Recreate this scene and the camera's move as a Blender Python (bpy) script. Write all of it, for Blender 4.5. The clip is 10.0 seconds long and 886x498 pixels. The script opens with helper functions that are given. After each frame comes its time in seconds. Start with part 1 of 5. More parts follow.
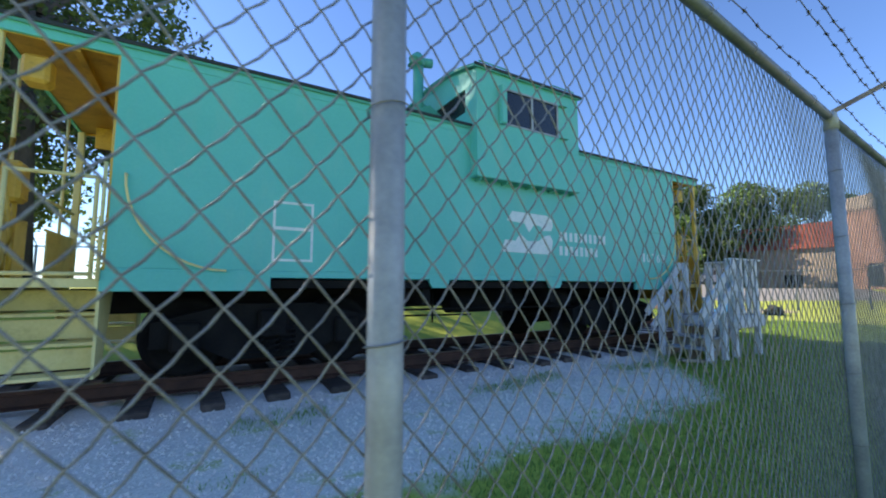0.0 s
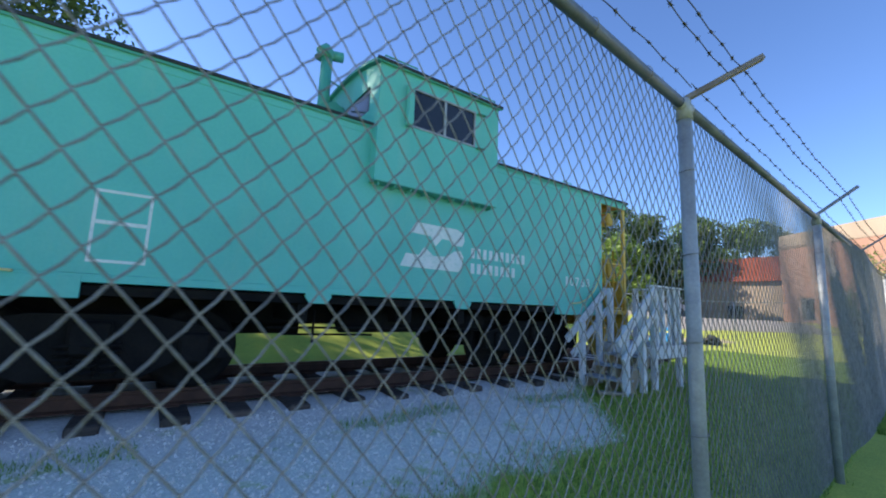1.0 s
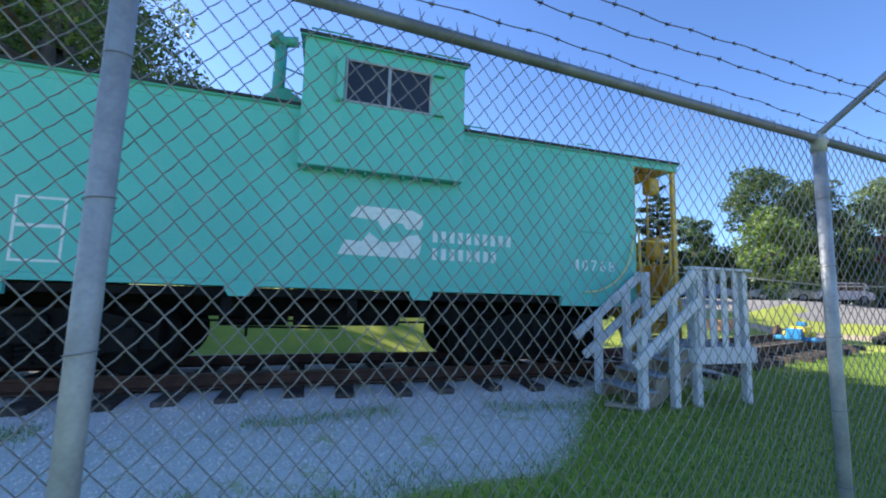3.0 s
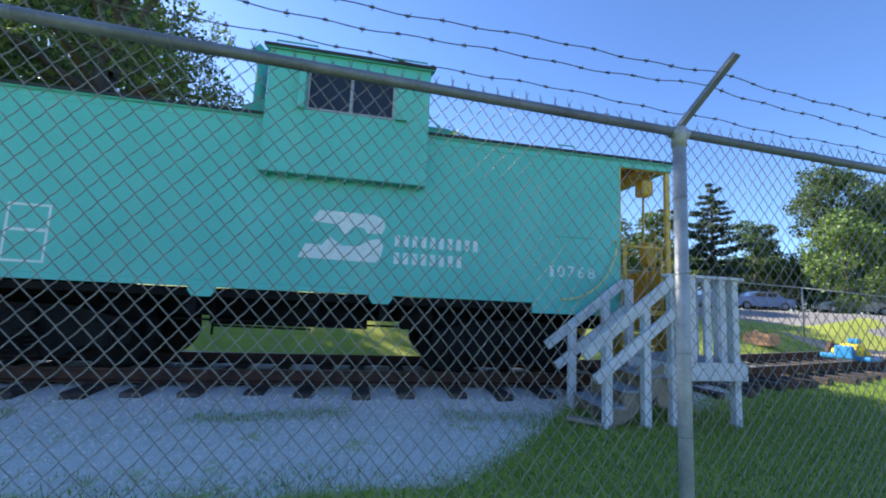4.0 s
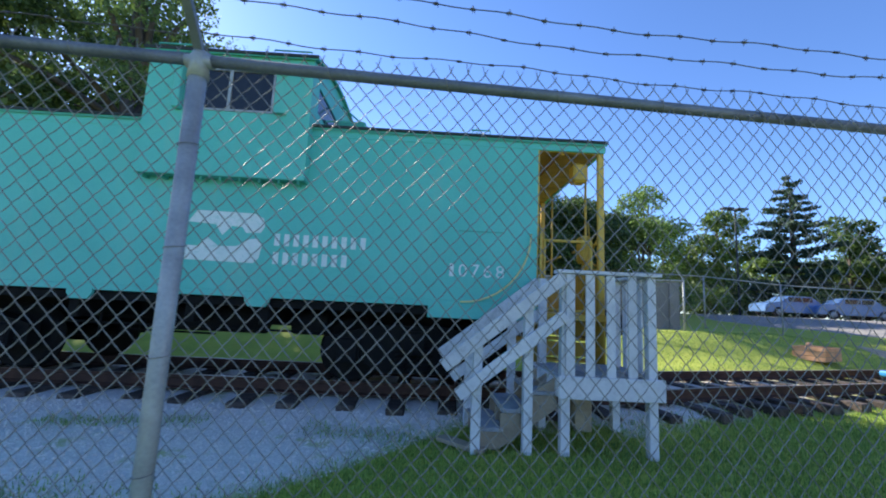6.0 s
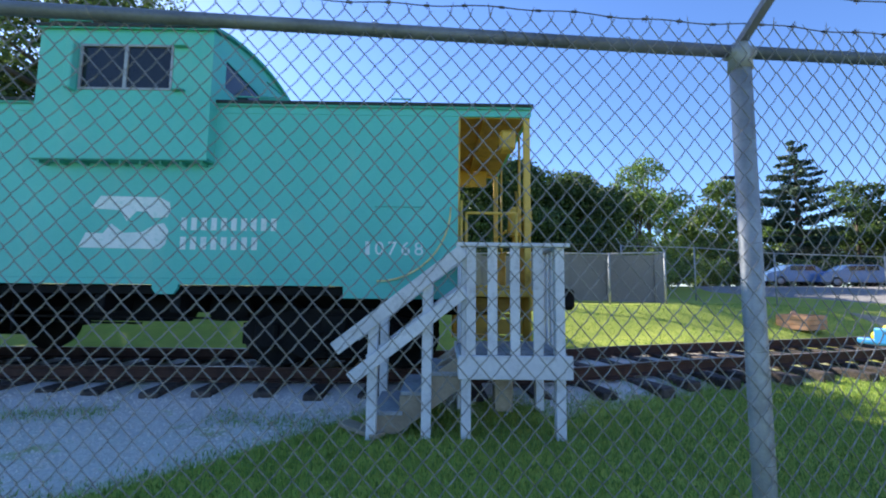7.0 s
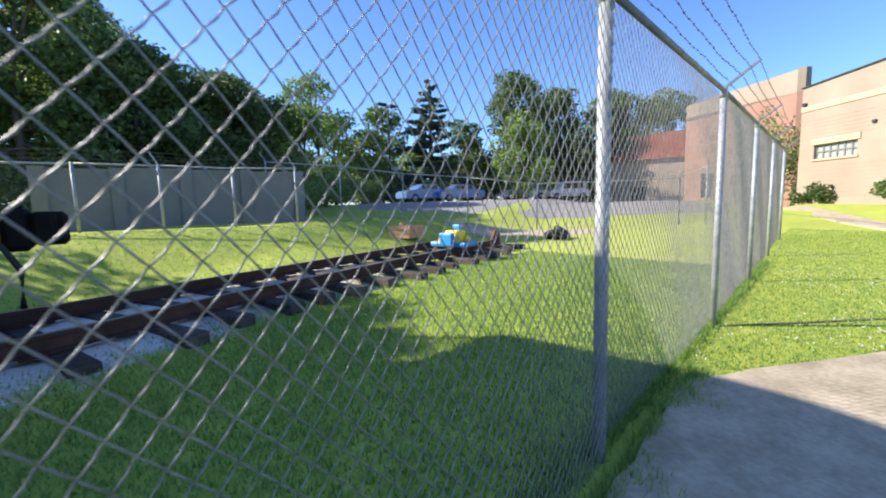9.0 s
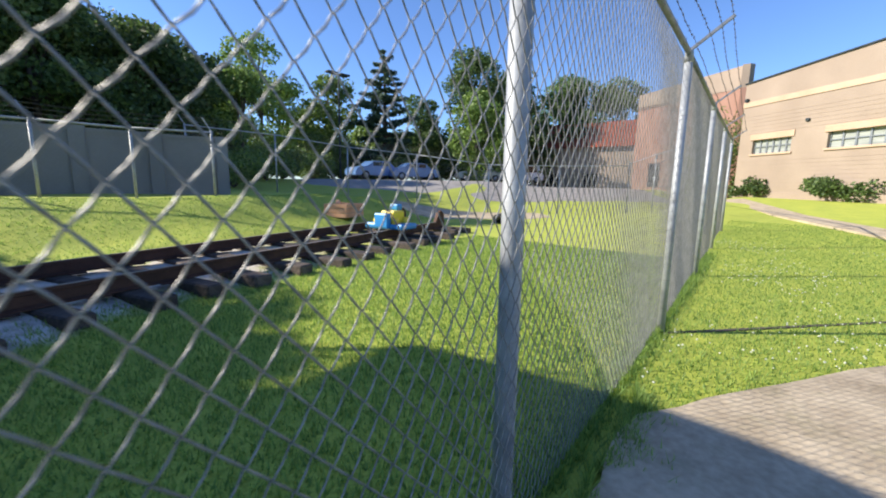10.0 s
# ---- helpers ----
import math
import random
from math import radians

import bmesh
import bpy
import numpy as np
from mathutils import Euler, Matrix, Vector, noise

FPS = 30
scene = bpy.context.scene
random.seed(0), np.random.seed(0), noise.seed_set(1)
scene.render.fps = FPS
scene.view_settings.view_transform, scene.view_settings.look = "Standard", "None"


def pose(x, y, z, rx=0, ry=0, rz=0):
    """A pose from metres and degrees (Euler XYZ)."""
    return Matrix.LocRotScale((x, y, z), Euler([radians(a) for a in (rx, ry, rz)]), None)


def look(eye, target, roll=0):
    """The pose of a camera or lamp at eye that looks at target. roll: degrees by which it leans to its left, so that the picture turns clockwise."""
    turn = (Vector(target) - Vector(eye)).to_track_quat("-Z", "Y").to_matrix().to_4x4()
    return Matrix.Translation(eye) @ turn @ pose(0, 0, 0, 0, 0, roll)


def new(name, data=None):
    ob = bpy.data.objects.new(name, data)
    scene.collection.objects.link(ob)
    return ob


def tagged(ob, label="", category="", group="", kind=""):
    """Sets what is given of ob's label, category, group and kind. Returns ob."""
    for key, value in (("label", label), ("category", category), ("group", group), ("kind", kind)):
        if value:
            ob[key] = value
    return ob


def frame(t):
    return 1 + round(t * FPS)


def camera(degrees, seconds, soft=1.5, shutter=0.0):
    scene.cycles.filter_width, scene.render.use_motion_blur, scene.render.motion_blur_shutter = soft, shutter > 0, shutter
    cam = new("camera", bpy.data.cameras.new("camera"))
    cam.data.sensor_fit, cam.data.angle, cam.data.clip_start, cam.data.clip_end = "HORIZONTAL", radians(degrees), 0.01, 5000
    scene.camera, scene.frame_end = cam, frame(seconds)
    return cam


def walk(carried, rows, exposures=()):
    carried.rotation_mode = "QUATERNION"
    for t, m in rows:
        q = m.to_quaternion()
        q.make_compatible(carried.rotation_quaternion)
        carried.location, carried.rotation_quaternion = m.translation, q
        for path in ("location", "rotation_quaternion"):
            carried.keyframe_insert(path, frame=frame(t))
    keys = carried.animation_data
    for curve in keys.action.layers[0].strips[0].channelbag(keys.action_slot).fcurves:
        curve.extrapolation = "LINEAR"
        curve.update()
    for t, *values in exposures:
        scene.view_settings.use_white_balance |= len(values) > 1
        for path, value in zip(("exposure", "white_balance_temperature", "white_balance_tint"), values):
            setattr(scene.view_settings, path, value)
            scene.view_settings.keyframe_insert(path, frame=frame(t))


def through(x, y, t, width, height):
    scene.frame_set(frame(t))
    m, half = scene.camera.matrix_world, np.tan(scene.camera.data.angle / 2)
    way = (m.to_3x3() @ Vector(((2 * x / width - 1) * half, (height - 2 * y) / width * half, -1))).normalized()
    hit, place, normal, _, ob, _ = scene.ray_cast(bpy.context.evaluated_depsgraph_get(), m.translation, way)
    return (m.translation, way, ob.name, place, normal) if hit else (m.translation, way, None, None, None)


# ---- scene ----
cam = camera(95.1, 10.0, soft=1.9, shutter=0.15)
PATH = [
    (0, (-0.335, 0.426, 1.279), (0.668, 2.146, 1.469), 0.0),
    (0.5, (0.148, 0.426, 1.29), (1.242, 2.088, 1.495), 0.1),
    (1, (0.805, 0.433, 1.298), (1.936, 2.058, 1.579), 2.3),
    (1.5, (1.383, 0.42, 1.275), (2.461, 2.089, 1.503), 1.8),
    (2, (1.996, 0.41, 1.314), (2.785, 2.231, 1.563), 0.5),
    (2.5, (2.561, 0.243, 1.309), (3.347, 2.063, 1.57), -1.8),
    (3, (3.116, 0.063, 1.355), (3.718, 1.957, 1.578), 1.6),
    (4.5, (4.775, -0.216, 1.411), (5.061, 1.748, 1.653), 2.2),
    (5, (5.349, -0.153, 1.441), (5.51, 1.826, 1.68), 2.7),
    (6.5, (7.101, 0.186, 1.404), (7.128, 2.166, 1.681), 2.0),
    (7, (7.643, 0.316, 1.404), (7.66, 2.308, 1.585), 0.6),
    (7.5, (8.144, 0.51, 1.371), (8.233, 2.508, 1.4), 0.4),
    (8, (8.659, 0.699, 1.458), (8.984, 2.668, 1.331), 1.8),
    (8.5, (9.247, 0.878, 1.294), (10.115, 2.673, 1.138), -0.9),
    (9, (9.786, 1.032, 1.345), (11.113, 2.512, 1.128), -1.5),
    (9.5, (10.216, 1.196, 1.356), (11.600, 2.611, 1.067), -0.5),
    (10, (10.714, 1.365, 1.301), (12.183, 2.685, 0.987), 0.9),
]
walk(cam, [(t, look(eye, target, roll)) for t, eye, target, roll in PATH],
     [(0.0, 1.24, 6900, 10), (1.5, 1.2, 6650, 10), (2.0, 1.32, 6700, 10), (2.5, 1.32, 6600, 10), (4.5, 1.24, 6450, 10), (6.5, 1.2, 6400, 10), (8.0, 1.42, 6400, 10), (8.5, 1.4, 6400, 10), (9.2, 1.1, 6450, 10), (10.0, 0.93, 6550, 10)])

# ---------- light ----------
SUN_EL, SUN_AZ = 30.6, -43.2          # degrees; azimuth from +y towards +x
world = bpy.data.worlds.new("sky")
scene.world = world
world.use_nodes = True
wn = world.node_tree.nodes
sky = wn.new("ShaderNodeTexSky")
sky.sky_type = 'NISHITA'
sky.sun_disc = False
sky.sun_elevation = radians(SUN_EL)
sky.sun_rotation = radians(SUN_AZ)
sky.air_density, sky.dust_density, sky.ozone_density = 0.9, 0.15, 3.5
wn["Background"].inputs["Strength"].default_value = 0.115
tint = wn.new("ShaderNodeMixRGB")
tint.blend_type = 'MULTIPLY'
tint.inputs[0].default_value = 1.0
tint.inputs[2].default_value = (0.73, 0.86, 1.10, 1)
world.node_tree.links.new(sky.outputs[0], tint.inputs[1])
world.node_tree.links.new(tint.outputs[0], wn["Background"].inputs["Color"])
sun = new("sun", bpy.data.lights.new("sun", 'SUN'))
sun.data.energy, sun.data.angle, sun.data.color = 4.9, radians(0.6), (1.0, 0.93, 0.80)
ce = math.cos(radians(SUN_EL))
sun_dir = Vector((math.sin(radians(SUN_AZ)) * ce, math.cos(radians(SUN_AZ)) * ce, math.sin(radians(SUN_EL))))
sun.matrix_world = Matrix.Translation((0, 0, 30)) @ sun_dir.to_track_quat("Z", "Y").to_matrix().to_4x4()


# ---------- materials ----------
def nodes_of(name):
    m = bpy.data.materials.new(name)
    m.use_nodes = True
    return m, m.node_tree.nodes, m.node_tree.links, m.node_tree.nodes["Principled BSDF"]


def surface(name, dark, light, scale=6.0, rough=0.6, metal=0.0, bump=0.15, fine=60.0, stain=None, stain_amount=0.0,
            stain_scale=2.0, random_tint=0.0, stretch=(1, 1, 1), stain_stretch=(1, 1, 1)):
    """Two-scale mottled material in object space, with optional stains and a tint that varies from piece to piece."""
    m, n, l, bsdf = nodes_of(name)
    tc = n.new("ShaderNodeTexCoord")
    mp = n.new("ShaderNodeMapping")
    mp.inputs["Scale"].default_value = stretch
    l.new(tc.outputs["Object"], mp.inputs[0])
    big, small = n.new("ShaderNodeTexNoise"), n.new("ShaderNodeTexNoise")
    for t, s, d in ((big, scale, 5), (small, fine, 3)):
        l.new(mp.outputs[0], t.inputs["Vector"])
        t.inputs["Scale"].default_value, t.inputs["Detail"].default_value = s, d
    add = n.new("ShaderNodeMath")
    add.operation = 'MULTIPLY_ADD'
    l.new(small.outputs[0], add.inputs[0])
    add.inputs[1].default_value = 0.45
    l.new(big.outputs[0], add.inputs[2])
    ramp = n.new("ShaderNodeValToRGB")
    ramp.color_ramp.elements[0].position, ramp.color_ramp.elements[1].position = 0.48, 0.98
    ramp.color_ramp.elements[0].color, ramp.color_ramp.elements[1].color = (*dark, 1), (*light, 1)
    l.new(add.outputs[0], ramp.inputs[0])
    col = ramp.outputs[0]
    if stain:
        st = n.new("ShaderNodeTexNoise")
        smap = n.new("ShaderNodeMapping")
        smap.inputs["Scale"].default_value = stain_stretch
        l.new(tc.outputs["Object"], smap.inputs[0])
        l.new(smap.outputs[0], st.inputs["Vector"])
        st.inputs["Scale"].default_value, st.inputs["Detail"].default_value, st.inputs["Roughness"].default_value = stain_scale, 8, 0.7
        sr = n.new("ShaderNodeValToRGB")
        sr.color_ramp.elements[0].position, sr.color_ramp.elements[1].position = 0.52, 0.78
        l.new(st.outputs[0], sr.inputs[0])
        sm = n.new("ShaderNodeMath")
        sm.operation = 'MULTIPLY'
        l.new(sr.outputs[0], sm.inputs[0])
        sm.inputs[1].default_value = stain_amount
        mix = n.new("ShaderNodeMixRGB")
        l.new(sm.outputs[0], mix.inputs[0])
        l.new(col, mix.inputs[1])
        mix.inputs[2].default_value = (*stain, 1)
        col = mix.outputs[0]
    if random_tint:
        oi = n.new("ShaderNodeObjectInfo")
        hv = n.new("ShaderNodeHueSaturation")
        mr = n.new("ShaderNodeMapRange")
        mr.inputs["To Min"].default_value, mr.inputs["To Max"].default_value = 1 - random_tint, 1 + random_tint
        l.new(oi.outputs["Random"], mr.inputs[0])
        l.new(mr.outputs[0], hv.inputs["Value"])
        l.new(col, hv.inputs["Color"])
        col = hv.outputs[0]
    l.new(col, bsdf.inputs["Base Color"])
    bsdf.inputs["Roughness"].default_value = rough
    bsdf.inputs["Metallic"].default_value = metal
    if bump:
        bp = n.new("ShaderNodeBump")
        bp.inputs["Strength"].default_value, bp.inputs["Distance"].default_value = bump, 0.01
        l.new(add.outputs[0], bp.inputs["Height"])
        l.new(bp.outputs[0], bsdf.inputs["Normal"])
    return m


def leaf_material(name, dark, light, through=0.35, per_object=0.0):
    m, n, l, bsdf = nodes_of(name)
    geo = n.new("ShaderNodeNewGeometry")
    ramp = n.new("ShaderNodeValToRGB")
    ramp.color_ramp.elements[0].color, ramp.color_ramp.elements[1].color = (*dark, 1), (*light, 1)
    l.new(geo.outputs["Random Per Island"], ramp.inputs[0])
    col = ramp.outputs[0]
    if per_object:
        oi, hv, mr = n.new("ShaderNodeObjectInfo"), n.new("ShaderNodeHueSaturation"), n.new("ShaderNodeMapRange")
        mr.inputs["To Min"].default_value, mr.inputs["To Max"].default_value = 1 - per_object, 1 + per_object
        l.new(oi.outputs["Random"], mr.inputs[0])
        l.new(mr.outputs[0], hv.inputs["Value"])
        l.new(col, hv.inputs["Color"])
        col = hv.outputs[0]
    l.new(col, bsdf.inputs["Base Color"])
    bsdf.inputs["Roughness"].default_value = 0.55
    tr, mx = n.new("ShaderNodeBsdfTranslucent"), n.new("ShaderNodeMixShader")
    l.new(col, tr.inputs[0])
    mx.inputs[0].default_value = through
    l.new(bsdf.outputs[0], mx.inputs[1])
    l.new(tr.outputs[0], mx.inputs[2])
    l.new(mx.outputs[0], n["Material Output"].inputs[0])
    return m


M_TEAL = surface("teal_paint", (0.085, 0.48, 0.41), (0.12, 0.56, 0.48), 1.2, 0.5, 0, 0.06, 35, (0.23, 0.54, 0.44), 0.6, 0.9, stain_stretch=(1.6, 1, 0.5))
M_TEAL_D = surface("teal_paint_roof", (0.05, 0.33, 0.26), (0.08, 0.42, 0.33), 2, 0.55, 0, 0.1, 40, (0.10, 0.16, 0.13), 0.5, 2.5)
M_TAR = surface("roof_tar", (0.012, 0.02, 0.025), (0.035, 0.045, 0.05), 4, 0.8, 0, 0.3, 50)
M_YELLOW = surface("yellow_paint", (0.56, 0.33, 0.04), (0.70, 0.47, 0.08), 3, 0.5, 0, 0.1, 45, (0.09, 0.05, 0.02), 0.9, 2.6)
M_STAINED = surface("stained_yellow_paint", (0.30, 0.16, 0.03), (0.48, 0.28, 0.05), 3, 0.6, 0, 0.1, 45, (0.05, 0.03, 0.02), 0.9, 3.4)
M_PALE = surface("pale_yellow_paint", (0.66, 0.57, 0.22), (0.78, 0.69, 0.32), 3, 0.55, 0, 0.1, 45, (0.20, 0.15, 0.05), 0.6, 4)
M_WHITE = surface("white_stencil", (0.62, 0.72, 0.70), (0.80, 0.84, 0.82), 5, 0.6, 0, 0.0, 60, (0.16, 0.48, 0.40), 0.7, 16)
M_BLACK = surface("greasy_black_steel", (0.004, 0.004, 0.005), (0.014, 0.013, 0.012), 4, 0.75, 0.0, 0.2, 40, (0.03, 0.018, 0.012), 0.4, 3)
M_BLACK.node_tree.nodes["Principled BSDF"].inputs["Specular IOR Level"].default_value = 0.15
M_RUST = surface("rusty_rail", (0.040, 0.018, 0.012), (0.105, 0.048, 0.03), 5, 0.75, 0.25, 0.3, 70, (0.02, 0.012, 0.01), 0.6, 4)
M_RAILTOP = surface("worn_rail_head", (0.20, 0.15, 0.12), (0.36, 0.29, 0.24), 8, 0.42, 0.6, 0.1, 90, (0.10, 0.05, 0.03), 0.6, 3)
M_TIE = surface("creosoted_tie", (0.014, 0.010, 0.009), (0.10, 0.075, 0.06), 3, 0.85, 0, 0.6, 30, (0.24, 0.20, 0.155), 0.5, 4, 0.35, (1, 6, 6))
M_GALV = surface("galvanised_steel", (0.25, 0.265, 0.29), (0.42, 0.44, 0.47), 9, 0.5, 0.2, 0.03, 80, (0.18, 0.18, 0.19), 0.5, 6)
M_RAIL = surface("weathered_rail", (0.10, 0.115, 0.15), (0.21, 0.235, 0.29), 7, 0.55, 0.2, 0.1, 80, (0.12, 0.12, 0.13), 0.5, 5)
M_WIRE = surface("galvanised_wire", (0.15, 0.147, 0.145), (0.31, 0.305, 0.30), 14, 0.5, 0.3, 0.0, 120, (0.22, 0.18, 0.15), 0.4, 3)
M_BARB = surface("weathered_barbed_wire", (0.07, 0.06, 0.06), (0.20, 0.18, 0.17), 12, 0.6, 0.6, 0.0, 80)
M_RUSTARM = surface("rusty_arm", (0.16, 0.12, 0.10), (0.30, 0.26, 0.23), 9, 0.6, 0.3, 0.2, 70)
M_GREYWOOD = surface("grey_painted_wood", (0.58, 0.59, 0.62), (0.78, 0.78, 0.79), 3, 0.65, 0, 0.25, 26, (0.20, 0.19, 0.19), 0.6, 7, 0.07)
M_TREAD = surface("worn_grey_treads", (0.20, 0.21, 0.23), (0.40, 0.41, 0.44), 4, 0.75, 0, 0.3, 30, (0.12, 0.11, 0.10), 0.6, 6)
M_RAWWOOD = surface("raw_stringer_wood", (0.26, 0.20, 0.14), (0.42, 0.34, 0.25), 3, 0.75, 0, 0.3, 30, (0.12, 0.09, 0.06), 0.4, 5)
M_CONC = surface("concrete", (0.32, 0.25, 0.165), (0.55, 0.45, 0.315), 3.0, 0.9, 0, 0.8, 24, (0.20, 0.18, 0.09), 0.75, 2.6)
M_ASPH = surface("asphalt", (0.22, 0.205, 0.195), (0.34, 0.315, 0.295), 2, 0.85, 0, 0.3, 60)
M_STONE = surface("crushed_limestone", (0.62, 0.57, 0.51), (0.86, 0.81, 0.74), 20, 0.85, 0, 0.3, 80)
M_CREAM = surface("cream_block_wall", (0.26, 0.20, 0.155), (0.33, 0.257, 0.20), 0.6, 0.8, 0, 0.15, 18, (0.29, 0.21, 0.15), 0.5, 0.4)
M_BRICK = surface("pink_brick_wall", (0.24, 0.125, 0.09), (0.34, 0.195, 0.145), 0.7, 0.85, 0, 0.2, 16, (0.24, 0.13, 0.10), 0.5, 0.6)
M_BAND = surface("tan_band", (0.40, 0.28, 0.19), (0.50, 0.36, 0.26), 1, 0.8, 0, 0.1, 20)
M_REDROOF = surface("red_roof_tiles", (0.34, 0.075, 0.04), (0.50, 0.14, 0.07), 2, 0.75, 0, 0.4, 14, stretch=(1, 1, 4))
M_BARK = surface("bark", (0.045, 0.035, 0.028), (0.13, 0.10, 0.08), 4, 0.9, 0, 0.8, 30, stretch=(1, 1, 0.25))
M_SCREEN = surface("grey_stand_in", (0.15, 0.152, 0.155), (0.24, 0.24, 0.24), 0.5, 0.8, 0, 0.1, 70, (0.22, 0.22, 0.22), 0.6, 0.6)
M_CRATE = surface("orange_crate", (0.55, 0.27, 0.14), (0.70, 0.40, 0.24), 4, 0.7, 0, 0.2, 40)
M_CLOVER = surface("clover_white", (0.52, 0.54, 0.42), (0.70, 0.70, 0.60), 30, 0.8, 0, 0.0, 90)
M_TOYB = surface("blue_plastic", (0.02, 0.20, 0.52), (0.04, 0.30, 0.68), 4, 0.4, 0, 0.0, 40)
M_TOYY = surface("yellow_plastic", (0.72, 0.52, 0.03), (0.86, 0.66, 0.05), 4, 0.4, 0, 0.0, 40)
M_RUBBER = surface("black_rubber", (0.008, 0.008, 0.008), (0.028, 0.028, 0.03), 6, 0.7, 0, 0.3, 60)
M_CARW = surface("white_car_paint", (0.70, 0.70, 0.71), (0.78, 0.78, 0.78), 2, 0.25, 0, 0.0, 20)
M_CARB = surface("blue_car_paint", (0.10, 0.20, 0.42), (0.15, 0.27, 0.52), 2, 0.25, 0.2, 0.0, 20)
M_CARG = surface("grey_car_paint", (0.22, 0.24, 0.26), (0.30, 0.32, 0.34), 2, 0.25, 0.3, 0.0, 20)
M_DARKGLASS = surface("dark_tinted_glass", (0.010, 0.012, 0.016), (0.02, 0.024, 0.03), 2, 0.12, 0, 0.0, 20)
M_BLIND = surface("window_blinds", (0.20, 0.22, 0.20), (0.36, 0.38, 0.34), 1, 0.6, 0, 0.0, 30, stretch=(1, 1, 12))
M_LEAF = leaf_material("oak_leaves", (0.045, 0.085, 0.026), (0.16, 0.24, 0.065), 0.42, 0.3)
M_LEAF_L = leaf_material("bright_leaves", (0.08, 0.14, 0.025), (0.22, 0.32, 0.07), 0.35, 0.2)
M_PINE = leaf_material("pine_needles", (0.030, 0.060, 0.036), (0.075, 0.13, 0.075), 0.3, 0.15)
M_GRASS = leaf_material("grass_blades", (0.12, 0.225, 0.045), (0.37, 0.50, 0.105), 0.5)


# ---------- mesh helpers ----------
def obj(name, bm, mat, parent=None, label="", smooth=False):
    me = bpy.data.meshes.new(name)
    bm.to_mesh(me)
    bm.free()
    for m in (mat if isinstance(mat, (list, tuple)) else (mat,)):
        me.materials.append(m)
    if smooth:
        me.polygons.foreach_set("use_smooth", [True] * len(me.polygons))
    ob = new(name, me)
    if parent is not None:
        ob.parent = parent
        ob.matrix_parent_inverse = parent.matrix_world.inverted()
    if label:
        ob["label"] = label
    return ob


def thing(name, at, label, category, group="", kind=""):
    e = new(name)
    e.location = at
    e.empty_display_size = 0.1
    bpy.context.view_layer.update()
    return tagged(e, label, category, group, kind)


def box(bm, x0, x1, y0, y1, z0, z1, bevel=0.0, m=None, mi=0):
    vs = [bm.verts.new((x, y, z)) for x in (x0, x1) for y in (y0, y1) for z in (z0, z1)]
    fs = [bm.faces.new([vs[i] for i in f]) for f in ((0, 1, 3, 2), (4, 6, 7, 5), (0, 4, 5, 1), (2, 3, 7, 6), (0, 2, 6, 4), (1, 5, 7, 3))]
    for f in fs:
        f.material_index = mi
    if bevel:
        r = bmesh.ops.bevel(bm, geom=list({e for f in fs for e in f.edges}), offset=bevel, segments=1, affect='EDGES')
        vs = list({v for v in vs if v.is_valid} | set(r["verts"]))
    if m is not None:
        bmesh.ops.transform(bm, matrix=m, verts=vs)
    return vs


def boxed(x0, x1, y0, y1, z0, z1, bevel=0.004, m=None):
    bm = bmesh.new()
    box(bm, x0, x1, y0, y1, z0, z1, bevel, m)
    return bm


def tube(bm, pts, r, sides=8, caps=True, r_end=None):
    """A tube along points; r_end tapers it."""
    pts = [Vector(p) for p in pts]
    rings = []
    for i, p in enumerate(pts):
        d = (pts[min(i + 1, len(pts) - 1)] - pts[max(i - 1, 0)]).normalized()
        u = d.cross(Vector((0, 0, 1)))
        u = u.normalized() if u.length > 1e-3 else Vector((1, 0, 0))
        v = d.cross(u)
        rr = r if r_end is None else r + (r_end - r) * i / max(1, len(pts) - 1)
        rings.append([bm.verts.new(p + rr * (math.cos(6.28319 * k / sides) * u + math.sin(6.28319 * k / sides) * v)) for k in range(sides)])
    for a, b in zip(rings, rings[1:]):
        for k in range(sides):
            bm.faces.new((a[k], a[(k + 1) % sides], b[(k + 1) % sides], b[k]))
    if caps:
        bm.faces.new(rings[0][::-1])
        bm.faces.new(rings[-1])


def tubed(pts, r, sides=8, r_end=None):
    bm = bmesh.new()
    tube(bm, pts, r, sides, True, r_end)
    return bm


def prism(bm, poly, y0, y1, mi=0):
    """A polygon in x, z drawn out from y0 to y1."""
    a = [bm.verts.new((x, y0, z)) for x, z in poly]
    b = [bm.verts.new((x, y1, z)) for x, z in poly]
    bm.faces.new(a)
    bm.faces.new(b[::-1])
    for i in range(len(poly)):
        j = (i + 1) % len(poly)
        bm.faces.new((a[j], a[i], b[i], b[j]))
    bmesh.ops.recalc_face_normals(bm, faces=bm.faces)


def prism_x(bm, poly, x0, x1):
    """A polygon in y, z drawn out from x0 to x1."""
    a = [bm.verts.new((x0, y, z)) for y, z in poly]
    b = [bm.verts.new((x1, y, z)) for y, z in poly]
    bm.faces.new(a)
    bm.faces.new(b[::-1])
    for i in range(len(poly)):
        j = (i + 1) % len(poly)
        bm.faces.new((a[j], a[i], b[i], b[j]))
    bmesh.ops.recalc_face_normals(bm, faces=bm.faces)


